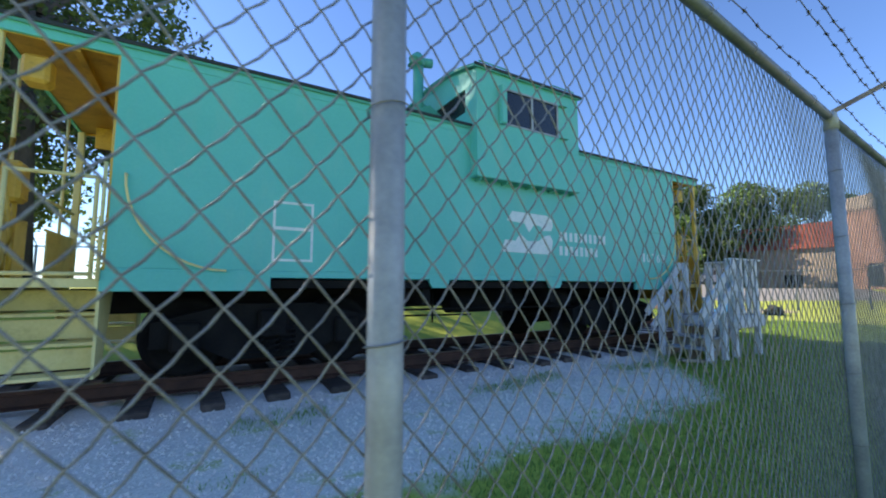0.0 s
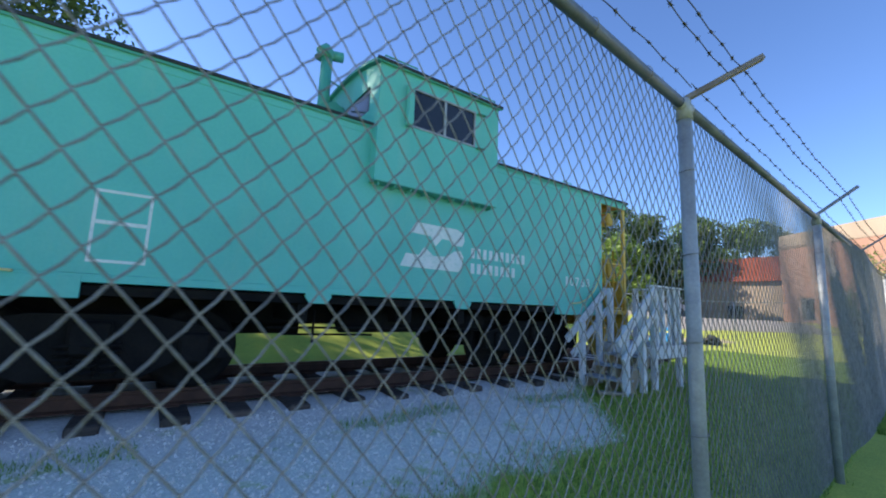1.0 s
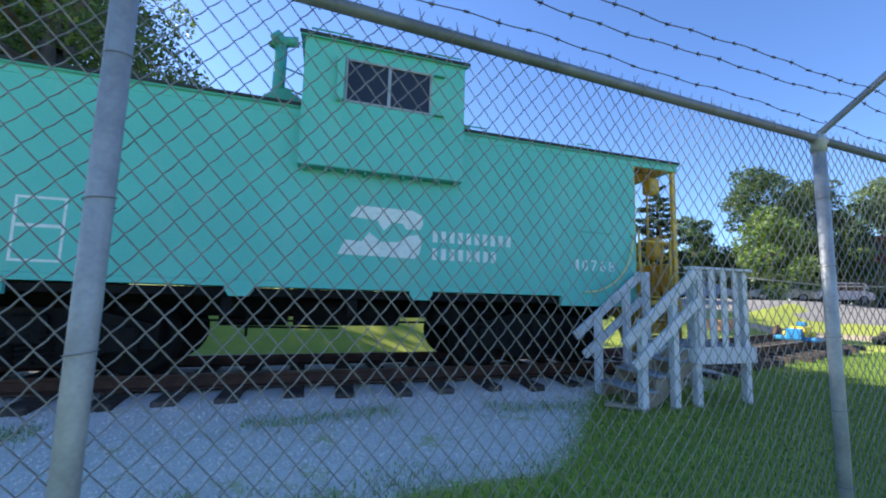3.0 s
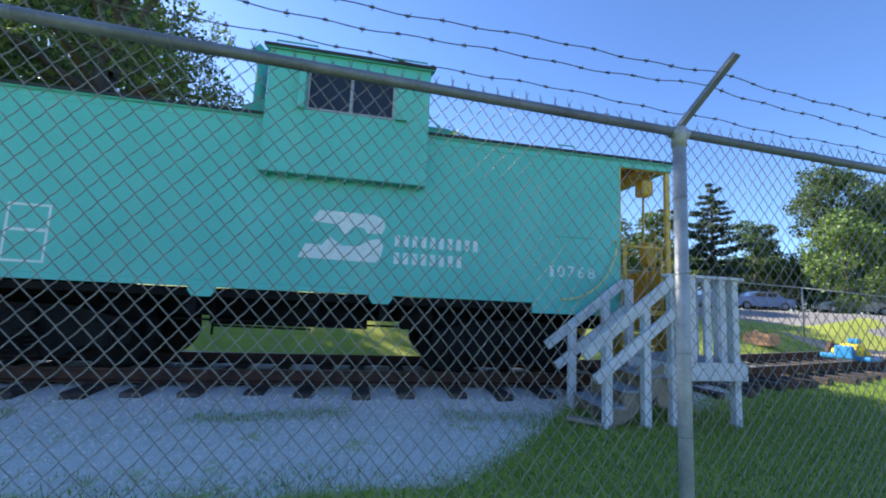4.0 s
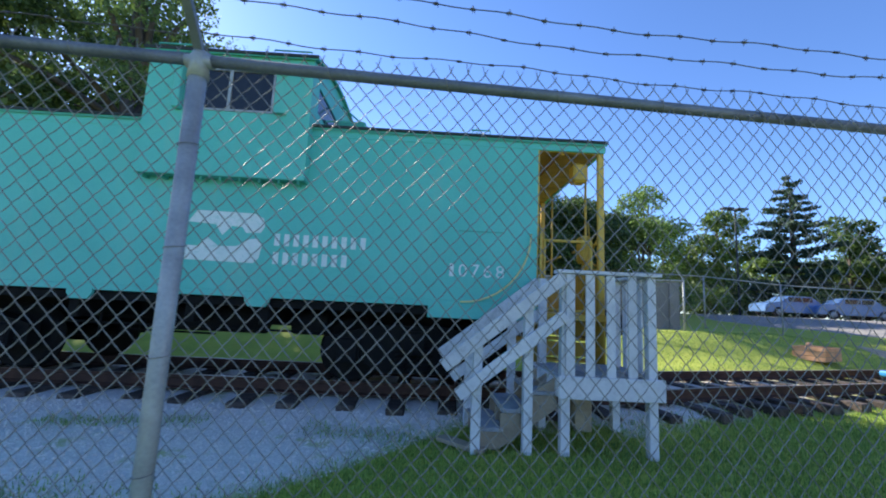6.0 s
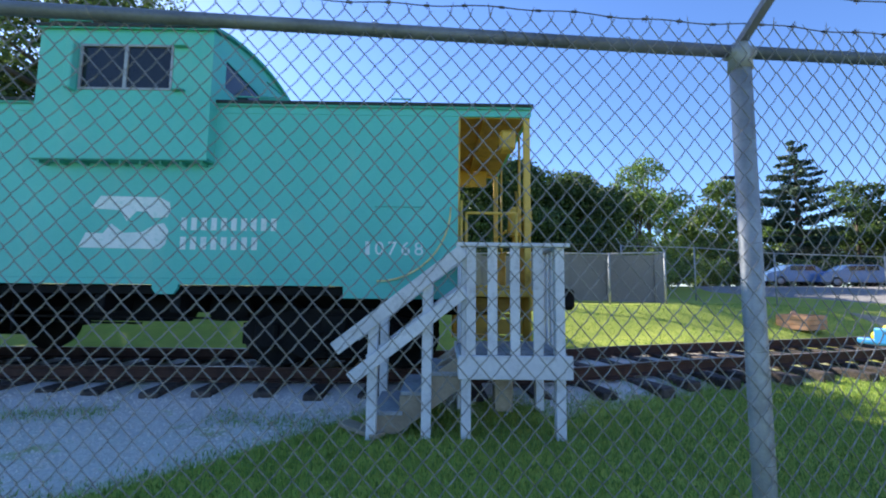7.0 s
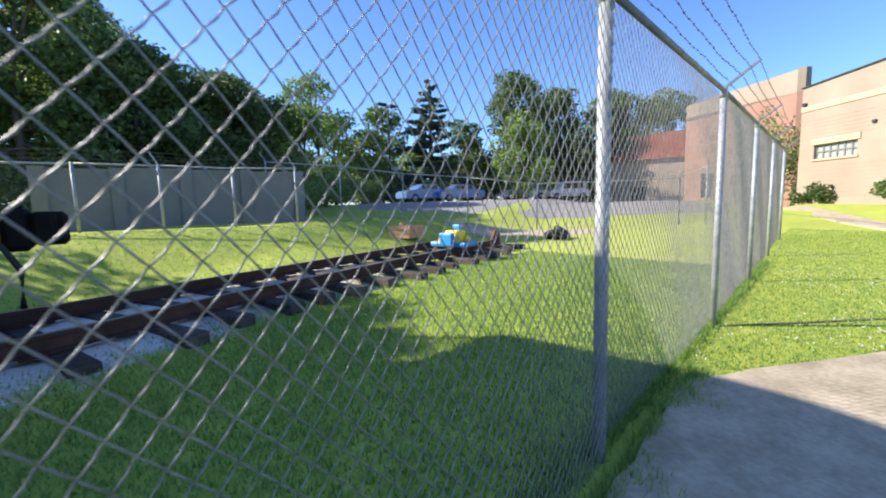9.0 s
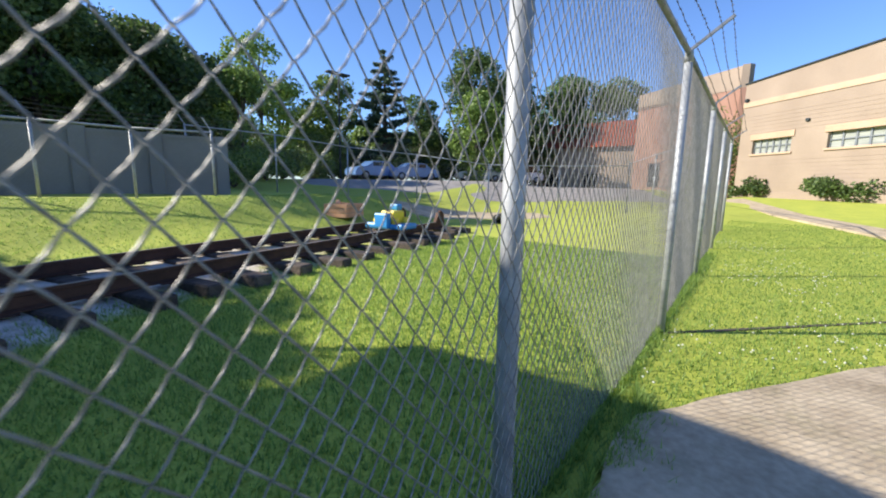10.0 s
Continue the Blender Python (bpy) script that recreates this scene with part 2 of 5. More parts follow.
def beam(p, q, w, h, bevel=0.004):
    """A board from p to q, w wide across y and h deep."""
    p, q = Vector(p), Vector(q)
    d = q - p
    bm = bmesh.new()
    turn = d.to_track_quat("X", "Z").to_matrix().to_4x4()
    box(bm, 0, d.length, -w / 2, w / 2, -h / 2, h / 2, bevel, Matrix.Translation(p) @ turn)
    return bm


def raw(name, verts, faces, mat, parent=None, smooth=False):
    me = bpy.data.meshes.new(name)
    me.from_pydata(verts, [], faces)
    me.materials.append(mat)
    if smooth:
        me.polygons.foreach_set("use_smooth", [True] * len(me.polygons))
    me.update()
    ob = new(name, me)
    if parent is not None:
        ob.parent = parent
        ob.matrix_parent_inverse = parent.matrix_world.inverted()
    return ob


def soft(a, b, x):
    t = np.clip((x - a) / (b - a), 0, 1)
    return t * t * (3 - 2 * t)


# ---------- ground ----------
def track_shift(x):
    """How far the track bends away from the fence past the end of the car."""
    return 0.29 * np.maximum(0.0, x - 8.6) * soft(8.0, 11.0, x)


def ground_z(x, y):
    x, y = np.asarray(x, float), np.asarray(y, float)
    z = -0.03 + 0.03 * soft(1.6, 3.6, y)
    yy = y - track_shift(x)
    lip = 0.55 * soft(9.5, 12.0, x)
    z = z + 0.10 * soft(4.6 + lip, 5.5 + lip, yy) * (1 - soft(8.2, 9.2, yy)) * (1 - soft(16, 18.5, x))
    z = z + 0.90 * soft(8.8, 12.6, y - 0.35 * np.maximum(0, x - 14)) * (1 - 0.55 * soft(18, 26, x))
    z = z + 1.15 * soft(20, 33, (x - 9.7) * 0.668 + (y - 1.0) * 0.744) * soft(5, 12, y)
    z = z + 0.85 * soft(17, 40, x) * (1 - soft(4, 9, y))
    z = z + 0.025 * np.sin(1.3 * x + 0.7) * np.sin(1.1 * y) * soft(1.8, 3, y)
    return z


def ground_material():
    m, n, l, bsdf = nodes_of("lawn_and_ballast")
    geo = n.new("ShaderNodeNewGeometry")
    sep = n.new("ShaderNodeSeparateXYZ")
    l.new(geo.outputs["Position"], sep.inputs[0])

    def noise_tex(scale, detail=5, rough=0.6):
        t = n.new("ShaderNodeTexNoise")
        l.new(geo.outputs["Position"], t.inputs["Vector"])
        t.inputs["Scale"].default_value, t.inputs["Detail"].default_value, t.inputs["Roughness"].default_value = scale, detail, rough
        return t.outputs[0]

    def ramp(src, p0, c0, p1, c1):
        r = n.new("ShaderNodeValToRGB")
        r.color_ramp.elements[0].position, r.color_ramp.elements[1].position = p0, p1
        r.color_ramp.elements[0].color, r.color_ramp.elements[1].color = (*c0, 1), (*c1, 1)
        l.new(src, r.inputs[0])
        return r.outputs[0]

    def calc(op, a, b):
        c = n.new("ShaderNodeMath")
        c.operation = op
        for i, v in enumerate((a, b)):
            if isinstance(v, (int, float)):
                c.inputs[i].default_value = v
            else:
                l.new(v, c.inputs[i])
        return c.outputs[0]

    def step(src, a, b):
        r = n.new("ShaderNodeMapRange")
        r.interpolation_type = 'SMOOTHSTEP'
        r.inputs["From Min"].default_value, r.inputs["From Max"].default_value = a, b
        l.new(src, r.inputs[0])
        return r.outputs[0]

    def mix(f, a, b):
        x = n.new("ShaderNodeMixRGB")
        l.new(f, x.inputs[0])
        l.new(a, x.inputs[1])
        l.new(b, x.inputs[2])
        return x.outputs[0]
    wob = calc('MULTIPLY_ADD', noise_tex(1.3, 7), 1.6)
    wob.node.inputs[2].default_value = -0.8
    xw, yw = calc('ADD', sep.outputs[0], wob), calc('ADD', sep.outputs[1], wob)
    # ballast: a broad apron beside the car that narrows to the ties beyond the steps
    edge = calc('ADD', 2.85, calc('MULTIPLY', step(xw, 4.6, 7.4), 2.2))
    edge = calc('ADD', edge, calc('MULTIPLY', step(xw, 9.6, 12.0), 0.35))
    bend = calc('MULTIPLY', calc('MAXIMUM', calc('SUBTRACT', sep.outputs[0], 8.9), 0.0), 0.29)
    near = step(calc('SUBTRACT', yw, calc('ADD', edge, bend)), -0.12, 0.25)
    far = step(calc('SUBTRACT', yw, calc('ADD', bend, 7.7)), 0.3, -0.1)
    far.node.inputs["From Min"].default_value, far.node.inputs["From Max"].default_value = -0.1, 0.3
    inv = calc('SUBTRACT', 1.0, far)
    end = calc('SUBTRACT', 1.0, step(xw, 13.0, 16.5))
    g = calc('MULTIPLY', calc('MULTIPLY', near, inv), end)
    weeds = ramp(noise_tex(1.7, 7, 0.7), 0.57, (0, 0, 0), 0.65, (1, 1, 1))
    g = calc('MULTIPLY', g, calc('SUBTRACT', 1.0, calc('MULTIPLY', weeds, 0.62)))
    grass = mix(ramp(noise_tex(1.6, 9, 0.72), 0.36, (0, 0, 0), 0.64, (1, 1, 1)), ramp(noise_tex(70, 3), 0.3, (0.19, 0.24, 0.03), 0.7, (0.42, 0.49, 0.07)),
                ramp(noise_tex(55, 3), 0.3, (0.30, 0.33, 0.036), 0.7, (0.54, 0.57, 0.085)))
    vor = n.new("ShaderNodeTexVoronoi")
    l.new(geo.outputs["Position"], vor.inputs["Vector"])
    vor.inputs["Scale"].default_value = 62
    bw = n.new("ShaderNodeRGBToBW")
    l.new(vor.outputs["Color"], bw.inputs[0])
    stones = mix(noise_tex(1.4, 6), ramp(bw.outputs[0], 0.1, (0.70, 0.65, 0.59), 0.9, (0.88, 0.83, 0.76)),
                 ramp(bw.outputs[0], 0.1, (0.58, 0.53, 0.47), 0.9, (0.82, 0.76, 0.68)))
    earth = ramp(noise_tex(9, 6), 0.3, (0.085, 0.065, 0.048), 0.7, (0.22, 0.18, 0.14))
    dirt = calc('MULTIPLY', calc('ADD', 0.16, calc('MULTIPLY', step(xw, 9.2, 11.6), 0.75)), ramp(noise_tex(2.2, 8, 0.75), 0.44, (0.0, 0.0, 0.0), 0.66, (1, 1, 1)))
    silt = calc('MAXIMUM', dirt, calc('MULTIPLY', step(xw, 9.2, 11.6), 0.35))
    stones = mix(silt, stones, earth)
    l.new(mix(g, grass, stones), bsdf.inputs["Base Color"])
    bsdf.inputs["Roughness"].default_value = 0.9
    bp = n.new("ShaderNodeBump")
    bp.inputs["Strength"].default_value, bp.inputs["Distance"].default_value = 0.35, 0.012
    l.new(vor.outputs["Distance"], bp.inputs["Height"])
    l.new(bp.outputs[0], bsdf.inputs["Normal"])
    return m


def spaced(a, b, fine_a, fine_b, step_fine, step_far):
    out, x = [], a
    while x < b:
        out.append(x)
        x += step_fine if fine_a <= x <= fine_b else min(step_far, max(step_fine, 0.25 * min(abs(x - fine_a), abs(x - fine_b))))
    return out + [b]


def ground():
    xs, ys = spaced(-900, 1200, -6, 30, 0.3, 200), spaced(-700, 1200, -2, 16, 0.25, 200)
    gx, gy = np.meshgrid(xs, ys, indexing="ij")
    gz = ground_z(gx, gy)
    verts = np.stack([gx, gy, gz], -1).reshape(-1, 3).tolist()
    w = len(ys)
    faces = [(i * w + j, (i + 1) * w + j, (i + 1) * w + j + 1, i * w + j + 1) for i in range(len(xs) - 1) for j in range(w - 1)]
    g = raw("ground", verts, faces, ground_material(), None, True)
    tagged(g, "mown lawn with a pale crushed-stone ballast apron along the track", "ground", kind="structure")


ground()


def gz(x, y):
    return float(ground_z(x, y))


# ---------- the caboose ----------
S, FAR = 5.11, 7.96            # outer faces of the two sides
MID = (S + FAR) / 2
X0, X1 = -1.13, 7.86             # ends of the body
EAVE, SILL = 3.60, 1.385
RAILZ = 0.32


def arch(y0, y1, z_edge, rise, n=10):
    return [(y0 + (y1 - y0) * i / n, z_edge + rise * math.sin(math.pi * i / n) ** 0.8) for i in range(n + 1)]


def caboose():
    c = thing("caboose", (3.36, MID, RAILZ), "faded teal caboose with cupola and yellow end platforms on track", "caboose")
    # side sheets with the seam of the sill strip
    for y0, y1 in ((S, S + 0.06), (FAR - 0.06, FAR)):
        bm = bmesh.new()
        box(bm, X0, X1, y0, y1, SILL + 0.075, EAVE - 0.05, 0.003)
        obj("side_wall", bm, M_TEAL, c)
        bm = bmesh.new()
        yy0, yy1 = (y0 - 0.008, y0 + 0.05) if y0 == S else (y1 - 0.05, y1 + 0.008)
        box(bm, X0, X1, yy0, yy1, SILL, SILL + 0.074, 0.004)
        obj("side_sill", bm, M_TEAL, c)
        for a, b in ((X0 - 0.03, 0.26), (6.515, X1 + 0.02)):
            obj("end_sill_plate", boxed(a, b, yy0 - 0.004 if y0 == S else yy0, yy1 if y0 == S else yy1 + 0.004, 1.245, SILL + 0.05, 0.004), M_TEAL, c)
    for xc in (2.335, 4.44):
        bm = bmesh.new()
        prism(bm, [(xc - 0.15, SILL + 0.02), (xc + 0.15, SILL + 0.02), (xc + 0.15, 1.345), (xc + 0.10, 1.275), (xc - 0.10, 1.275), (xc - 0.15, 1.345)], S - 0.016, S + 0.02)
        obj("jacking_pad", bm, M_TEAL, c)
    # thin weld line and bent grab irons
    obj("weld_rib", boxed(6.86, 7.42, S - 0.012, S + 0.01, 2.335, 2.347, 0.002), M_TEAL_D, c)
    obj("eave_strip", boxed(X0 - 0.85, X1 + 0.88, S - 0.006, S + 0.03, EAVE - 0.13, EAVE, 0.004), M_TEAL, c)
    obj("eave_strip", boxed(X0 - 0.85, X1 + 0.88, FAR - 0.03, FAR + 0.006, EAVE - 0.13, EAVE, 0.004), M_TEAL, c)
    for sx, x_in, x_out in ((1, 6.92, 7.77), (-1, -0.17, -1.02)):
        pts = []
        for i in range(13):
            a = math.pi / 2 * i / 12
            pts.append((x_in + (x_out - x_in) * math.sin(a), S - 0.05, 1.45 + 0.88 * (1 - math.cos(a))))
        bm = bmesh.new()
        tube(bm, [(pts[0][0], S + 0.01, pts[0][2])] + pts + [(pts[-1][0], S + 0.01, pts[-1][2])], 0.0125, 6)
        obj("grab_iron", bm, M_PALE, c, "curved pale yellow grab iron", True)
    # end walls with doors
    for xe, sx in ((X1, 1), (X0, -1)):
        a, b = (xe - 0.06, xe + 0.004) if sx > 0 else (xe - 0.004, xe + 0.06)
        bm = bmesh.new()
        box(bm, a, b, S + 0.06, MID - 0.37, SILL - 0.1, EAVE - 0.05, 0)
        box(bm, a, b, MID + 0.37, FAR - 0.06, SILL - 0.1, EAVE - 0.05, 0)
        box(bm, a, b, MID - 0.37, MID + 0.37, 3.25, EAVE + 0.1, 0)
        obj("end_wall", bm, M_YELLOW, c, "yellow end wall")
        d = obj("end_door", boxed(xe - 0.03 - 0.012 * sx, xe + 0.02 - 0.012 * sx, MID - 0.365, MID + 0.365, SILL - 0.05, 3.245, 0.006), M_YELLOW, c, "yellow end door with window")
        obj("door_window", boxed(xe + 0.012 * sx - 0.004, xe + 0.012 * sx + 0.004, MID - 0.2, MID + 0.2, 2.45, 3.05, 0.002), M_DARKGLASS, d)
        obj("corner_post", boxed(min(xe - 0.01 * sx, xe + 0.02 * sx), max(xe - 0.01 * sx, xe + 0.02 * sx), S + 0.002, S + 0.06, SILL, EAVE - 0.13, 0.005), M_YELLOW, c)
        platform(c, xe, sx)
    # roof
    bm = bmesh.new()
    top = arch(S - 0.03, FAR + 0.03, EAVE, 0.30)
    low = [(y, z - 0.045) for y, z in top]
    prism_x(bm, top + low[::-1], X0 - 0.88, X1 + 0.90)
    obj("roof", bm, M_TEAL_D, c, "curved roof", False)
    for y in (S - 0.034, FAR + 0.034):
        obj("roof_edge", boxed(X0 - 0.89, X1 + 0.91, y - 0.012, y + 0.012, EAVE - 0.015, EAVE + 0.022, 0.003), M_TAR, c, "dark roof edge trim")
    # end fascia of the roof
    for xe in (X0 - 0.86, X1 + 0.87):
        bm = bmesh.new()
        prism_x(bm, [(S, EAVE - 0.11)] + [(y, z - 0.05) for y, z in arch(S, FAR, EAVE, 0.30)] + [(FAR, EAVE - 0.11)], xe - 0.02, xe + 0.02)
        obj("roof_fascia", bm, M_TEAL, c)
    cupola(c)
    roof_fittings(c)
    lettering(c)
    underframe(c)


def platform(c, xe, sx):
    """One end platform: deck, ceiling, posts, rails, steps, brake gear, coupler."""
    def bx(a, b, y0, y1, z0, z1, bev=0.004):
        return boxed(min(xe + sx * a, xe + sx * b), max(xe + sx * a, xe + sx * b), y0, y1, z0, z1, bev)
    paint = M_YELLOW if sx > 0 else M_PALE
    obj("platform_deck", bx(0.004, 0.92, S + 0.02, FAR - 0.02, 1.28, 1.36), paint, c, "yellow platform deck")
    obj("end_beam", bx(0.84, 0.95, S + 0.55, FAR - 0.55, 1.02, 1.28), paint, c)
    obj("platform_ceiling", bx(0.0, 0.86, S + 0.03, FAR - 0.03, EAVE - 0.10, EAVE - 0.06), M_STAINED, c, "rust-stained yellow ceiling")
    for y0, y1 in ((S + 0.032, S + 0.055), (FAR - 0.055, FAR - 0.032)):
        obj("inner_fascia", bx(0.01, 0.86, y0, y1, EAVE - 0.135, EAVE - 0.101, 0.003), M_YELLOW, c, "yellow strip under the roof edge")
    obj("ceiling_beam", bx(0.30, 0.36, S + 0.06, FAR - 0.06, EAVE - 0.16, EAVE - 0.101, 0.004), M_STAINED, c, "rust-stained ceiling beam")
    obj("ceiling_panel", bx(0.01, 0.62, FAR - 0.42, FAR - 0.38, EAVE - 0.40, EAVE - 0.105, 0.004), M_YELLOW, c, "yellow panel below the ceiling")
    obj("marker_lamp", bx(0.54, 0.74, S + 0.20, S + 0.42, EAVE - 0.46, EAVE - 0.2, 0.03), M_YELLOW, c, "yellow marker lamp housing")
    for y in (S + 0.03, FAR - 0.09):
        obj("platform_post", bx(0.80, 0.88, y, y + 0.06, 1.36, EAVE - 0.1, 0.008), M_YELLOW if sx > 0 else M_PALE, c)
    for y in (S + 0.62, FAR - 0.62):
        obj("end_upright", tubed([(xe + sx * 0.86, y, 1.36), (xe + sx * 0.86, y, EAVE - 0.1)], 0.018), paint, c, "", True)
    # end railing with filled lower panel
    for y0, y1 in ((S + 0.06, MID - 0.3), (MID + 0.3, FAR - 0.06)):
        for z in (2.30, 1.95):
            obj("end_rail", tubed([(xe + sx * 0.86, y0, z), (xe + sx * 0.86, y1, z)], 0.018), paint, c, "", True)
        obj("end_panel", bx(0.845, 0.86, y0 + 0.03, y1, 1.38, 1.94, 0.003), paint, c, "yellow sheet panel")
    # side gate
    for z in (2.28, 1.40):
        obj("gate_rail", tubed([(xe + sx * 0.10, S + 0.02, z), (xe + sx * 0.70, S + 0.02, z)], 0.018), paint, c, "", True)
    for a in (0.10, 0.70):
        obj("gate_upright", tubed([(xe + sx * a, S + 0.02, 1.36), (xe + sx * a, S + 0.02, 2.29)], 0.018), paint, c, "", True)
    obj("grab_post", tubed([(xe + sx * 0.04, S - 0.03, 1.34), (xe + sx * 0.04, S - 0.03, 2.42)], 0.016), paint, c, "", True)
    # hand brake: wheel, staff and housing
    hb = obj("brake_housing", bx(0.68, 0.82, S + 0.28, S + 0.52, 2.05, 2.42, 0.03), M_YELLOW, c, "yellow hand brake housing")
    bm = bmesh.new()
    ring = [(xe + sx * 0.92, S + 0.40 + 0.22 * math.cos(i * 0.3491), 2.25 + 0.22 * math.sin(i * 0.3491)) for i in range(19)]
    tube(bm, ring, 0.013, 6, False)
    for i in range(0, 18, 6):
        tube(bm, [ring[i], (xe + sx * 0.88, S + 0.40, 2.25)], 0.01, 5)
    obj("brake_wheel", bm, M_YELLOW, hb, "", True)
    obj("brake_staff", tubed([(xe + sx * 0.74, S + 0.40, 2.05), (xe + sx * 0.74, S + 0.40, 1.36)], 0.02), M_YELLOW, c, "", True)
    obj("air_hose", tubed([(xe + sx * 0.74, S + 0.24, 2.6), (xe + sx * 0.77, S + 0.22, 2.2), (xe + sx * 0.70, S + 0.25, 1.75), (xe + sx * 0.74, S + 0.24, 1.36)], 0.022), M_YELLOW, c, "", True)
    # boarding steps under the deck
    for y_out, sgn in ((S + 0.0, 1), (FAR - 0.0, -1)):
        for a in (0.03, 0.86):
            bm = bmesh.new()
            y1 = y_out + sgn * 0.62
            prism_x(bm, [(y_out, 1.28), (y_out, 0.48), (y_out + sgn * 0.26, 0.48), (y1, 1.28)], xe + sx * a - 0.012, xe + sx * a + 0.012)
            obj("step_side", bm, paint, c)
        for k in range(3):
            z = 0.50 + 0.26 * k
            yk = y_out + sgn * (0.01 + 0.13 * k)
            obj("step_tread", bx(0.045, 0.845, min(yk, yk + sgn * 0.24), max(yk, yk + sgn * 0.24), z, z + 0.03), paint, c)
            obj("step_riser", bx(0.045, 0.845, min(yk + sgn * 0.20, yk + sgn * 0.215), max(yk + sgn * 0.20, yk + sgn * 0.215), z + 0.05, z + 0.235), paint, c)
    # draft gear: shank, knuckle head and the hanging brake hose
    bm = bmesh.new()
    box(bm, *sorted((xe + sx * 0.5, xe + sx * 1.42)), MID - 0.08, MID + 0.08, 1.09, 1.26, 0.02)
    shank = obj("coupler_shank", bm, paint, c, "yellow-painted coupler shank")
    bm = bmesh.new()
    box(bm, *sorted((xe + sx * 1.40, xe + sx * 1.62)), MID - 0.22, MID + 0.18, 1.02, 1.41, 0.05)
    box(bm, *sorted((xe + sx * 1.60, xe + sx * 1.86)), MID + 0.02, MID + 0.20, 1.05, 1.38, 0.04)
    box(bm, *sorted((xe + sx * 1.60, xe + sx * 1.78)), MID - 0.26, MID - 0.10, 1.08, 1.38, 0.04)
    box(bm, *sorted((xe + sx * 1.46, xe + sx * 1.56)), MID - 0.05, MID + 0.05, 1.41, 1.45, 0.015)
    obj("coupler_head", bm, M_BLACK, shank, "black knuckle coupler head")
    obj("brake_hose", tubed([(xe + sx * 1.10, MID - 0.34, 1.12), (xe + sx * 1.42, MID - 0.36, 1.08), (xe + sx * 1.52, MID - 0.36, 0.86), (xe + sx * 1.50, MID - 0.35, 0.52)], 0.028, 8), M_RUBBER, c, "black rubber brake hose", True)
    obj("hose_bracket", bx(0.90, 1.14, MID - 0.37, MID - 0.31, 1.06, 1.18, 0.006), paint, c)


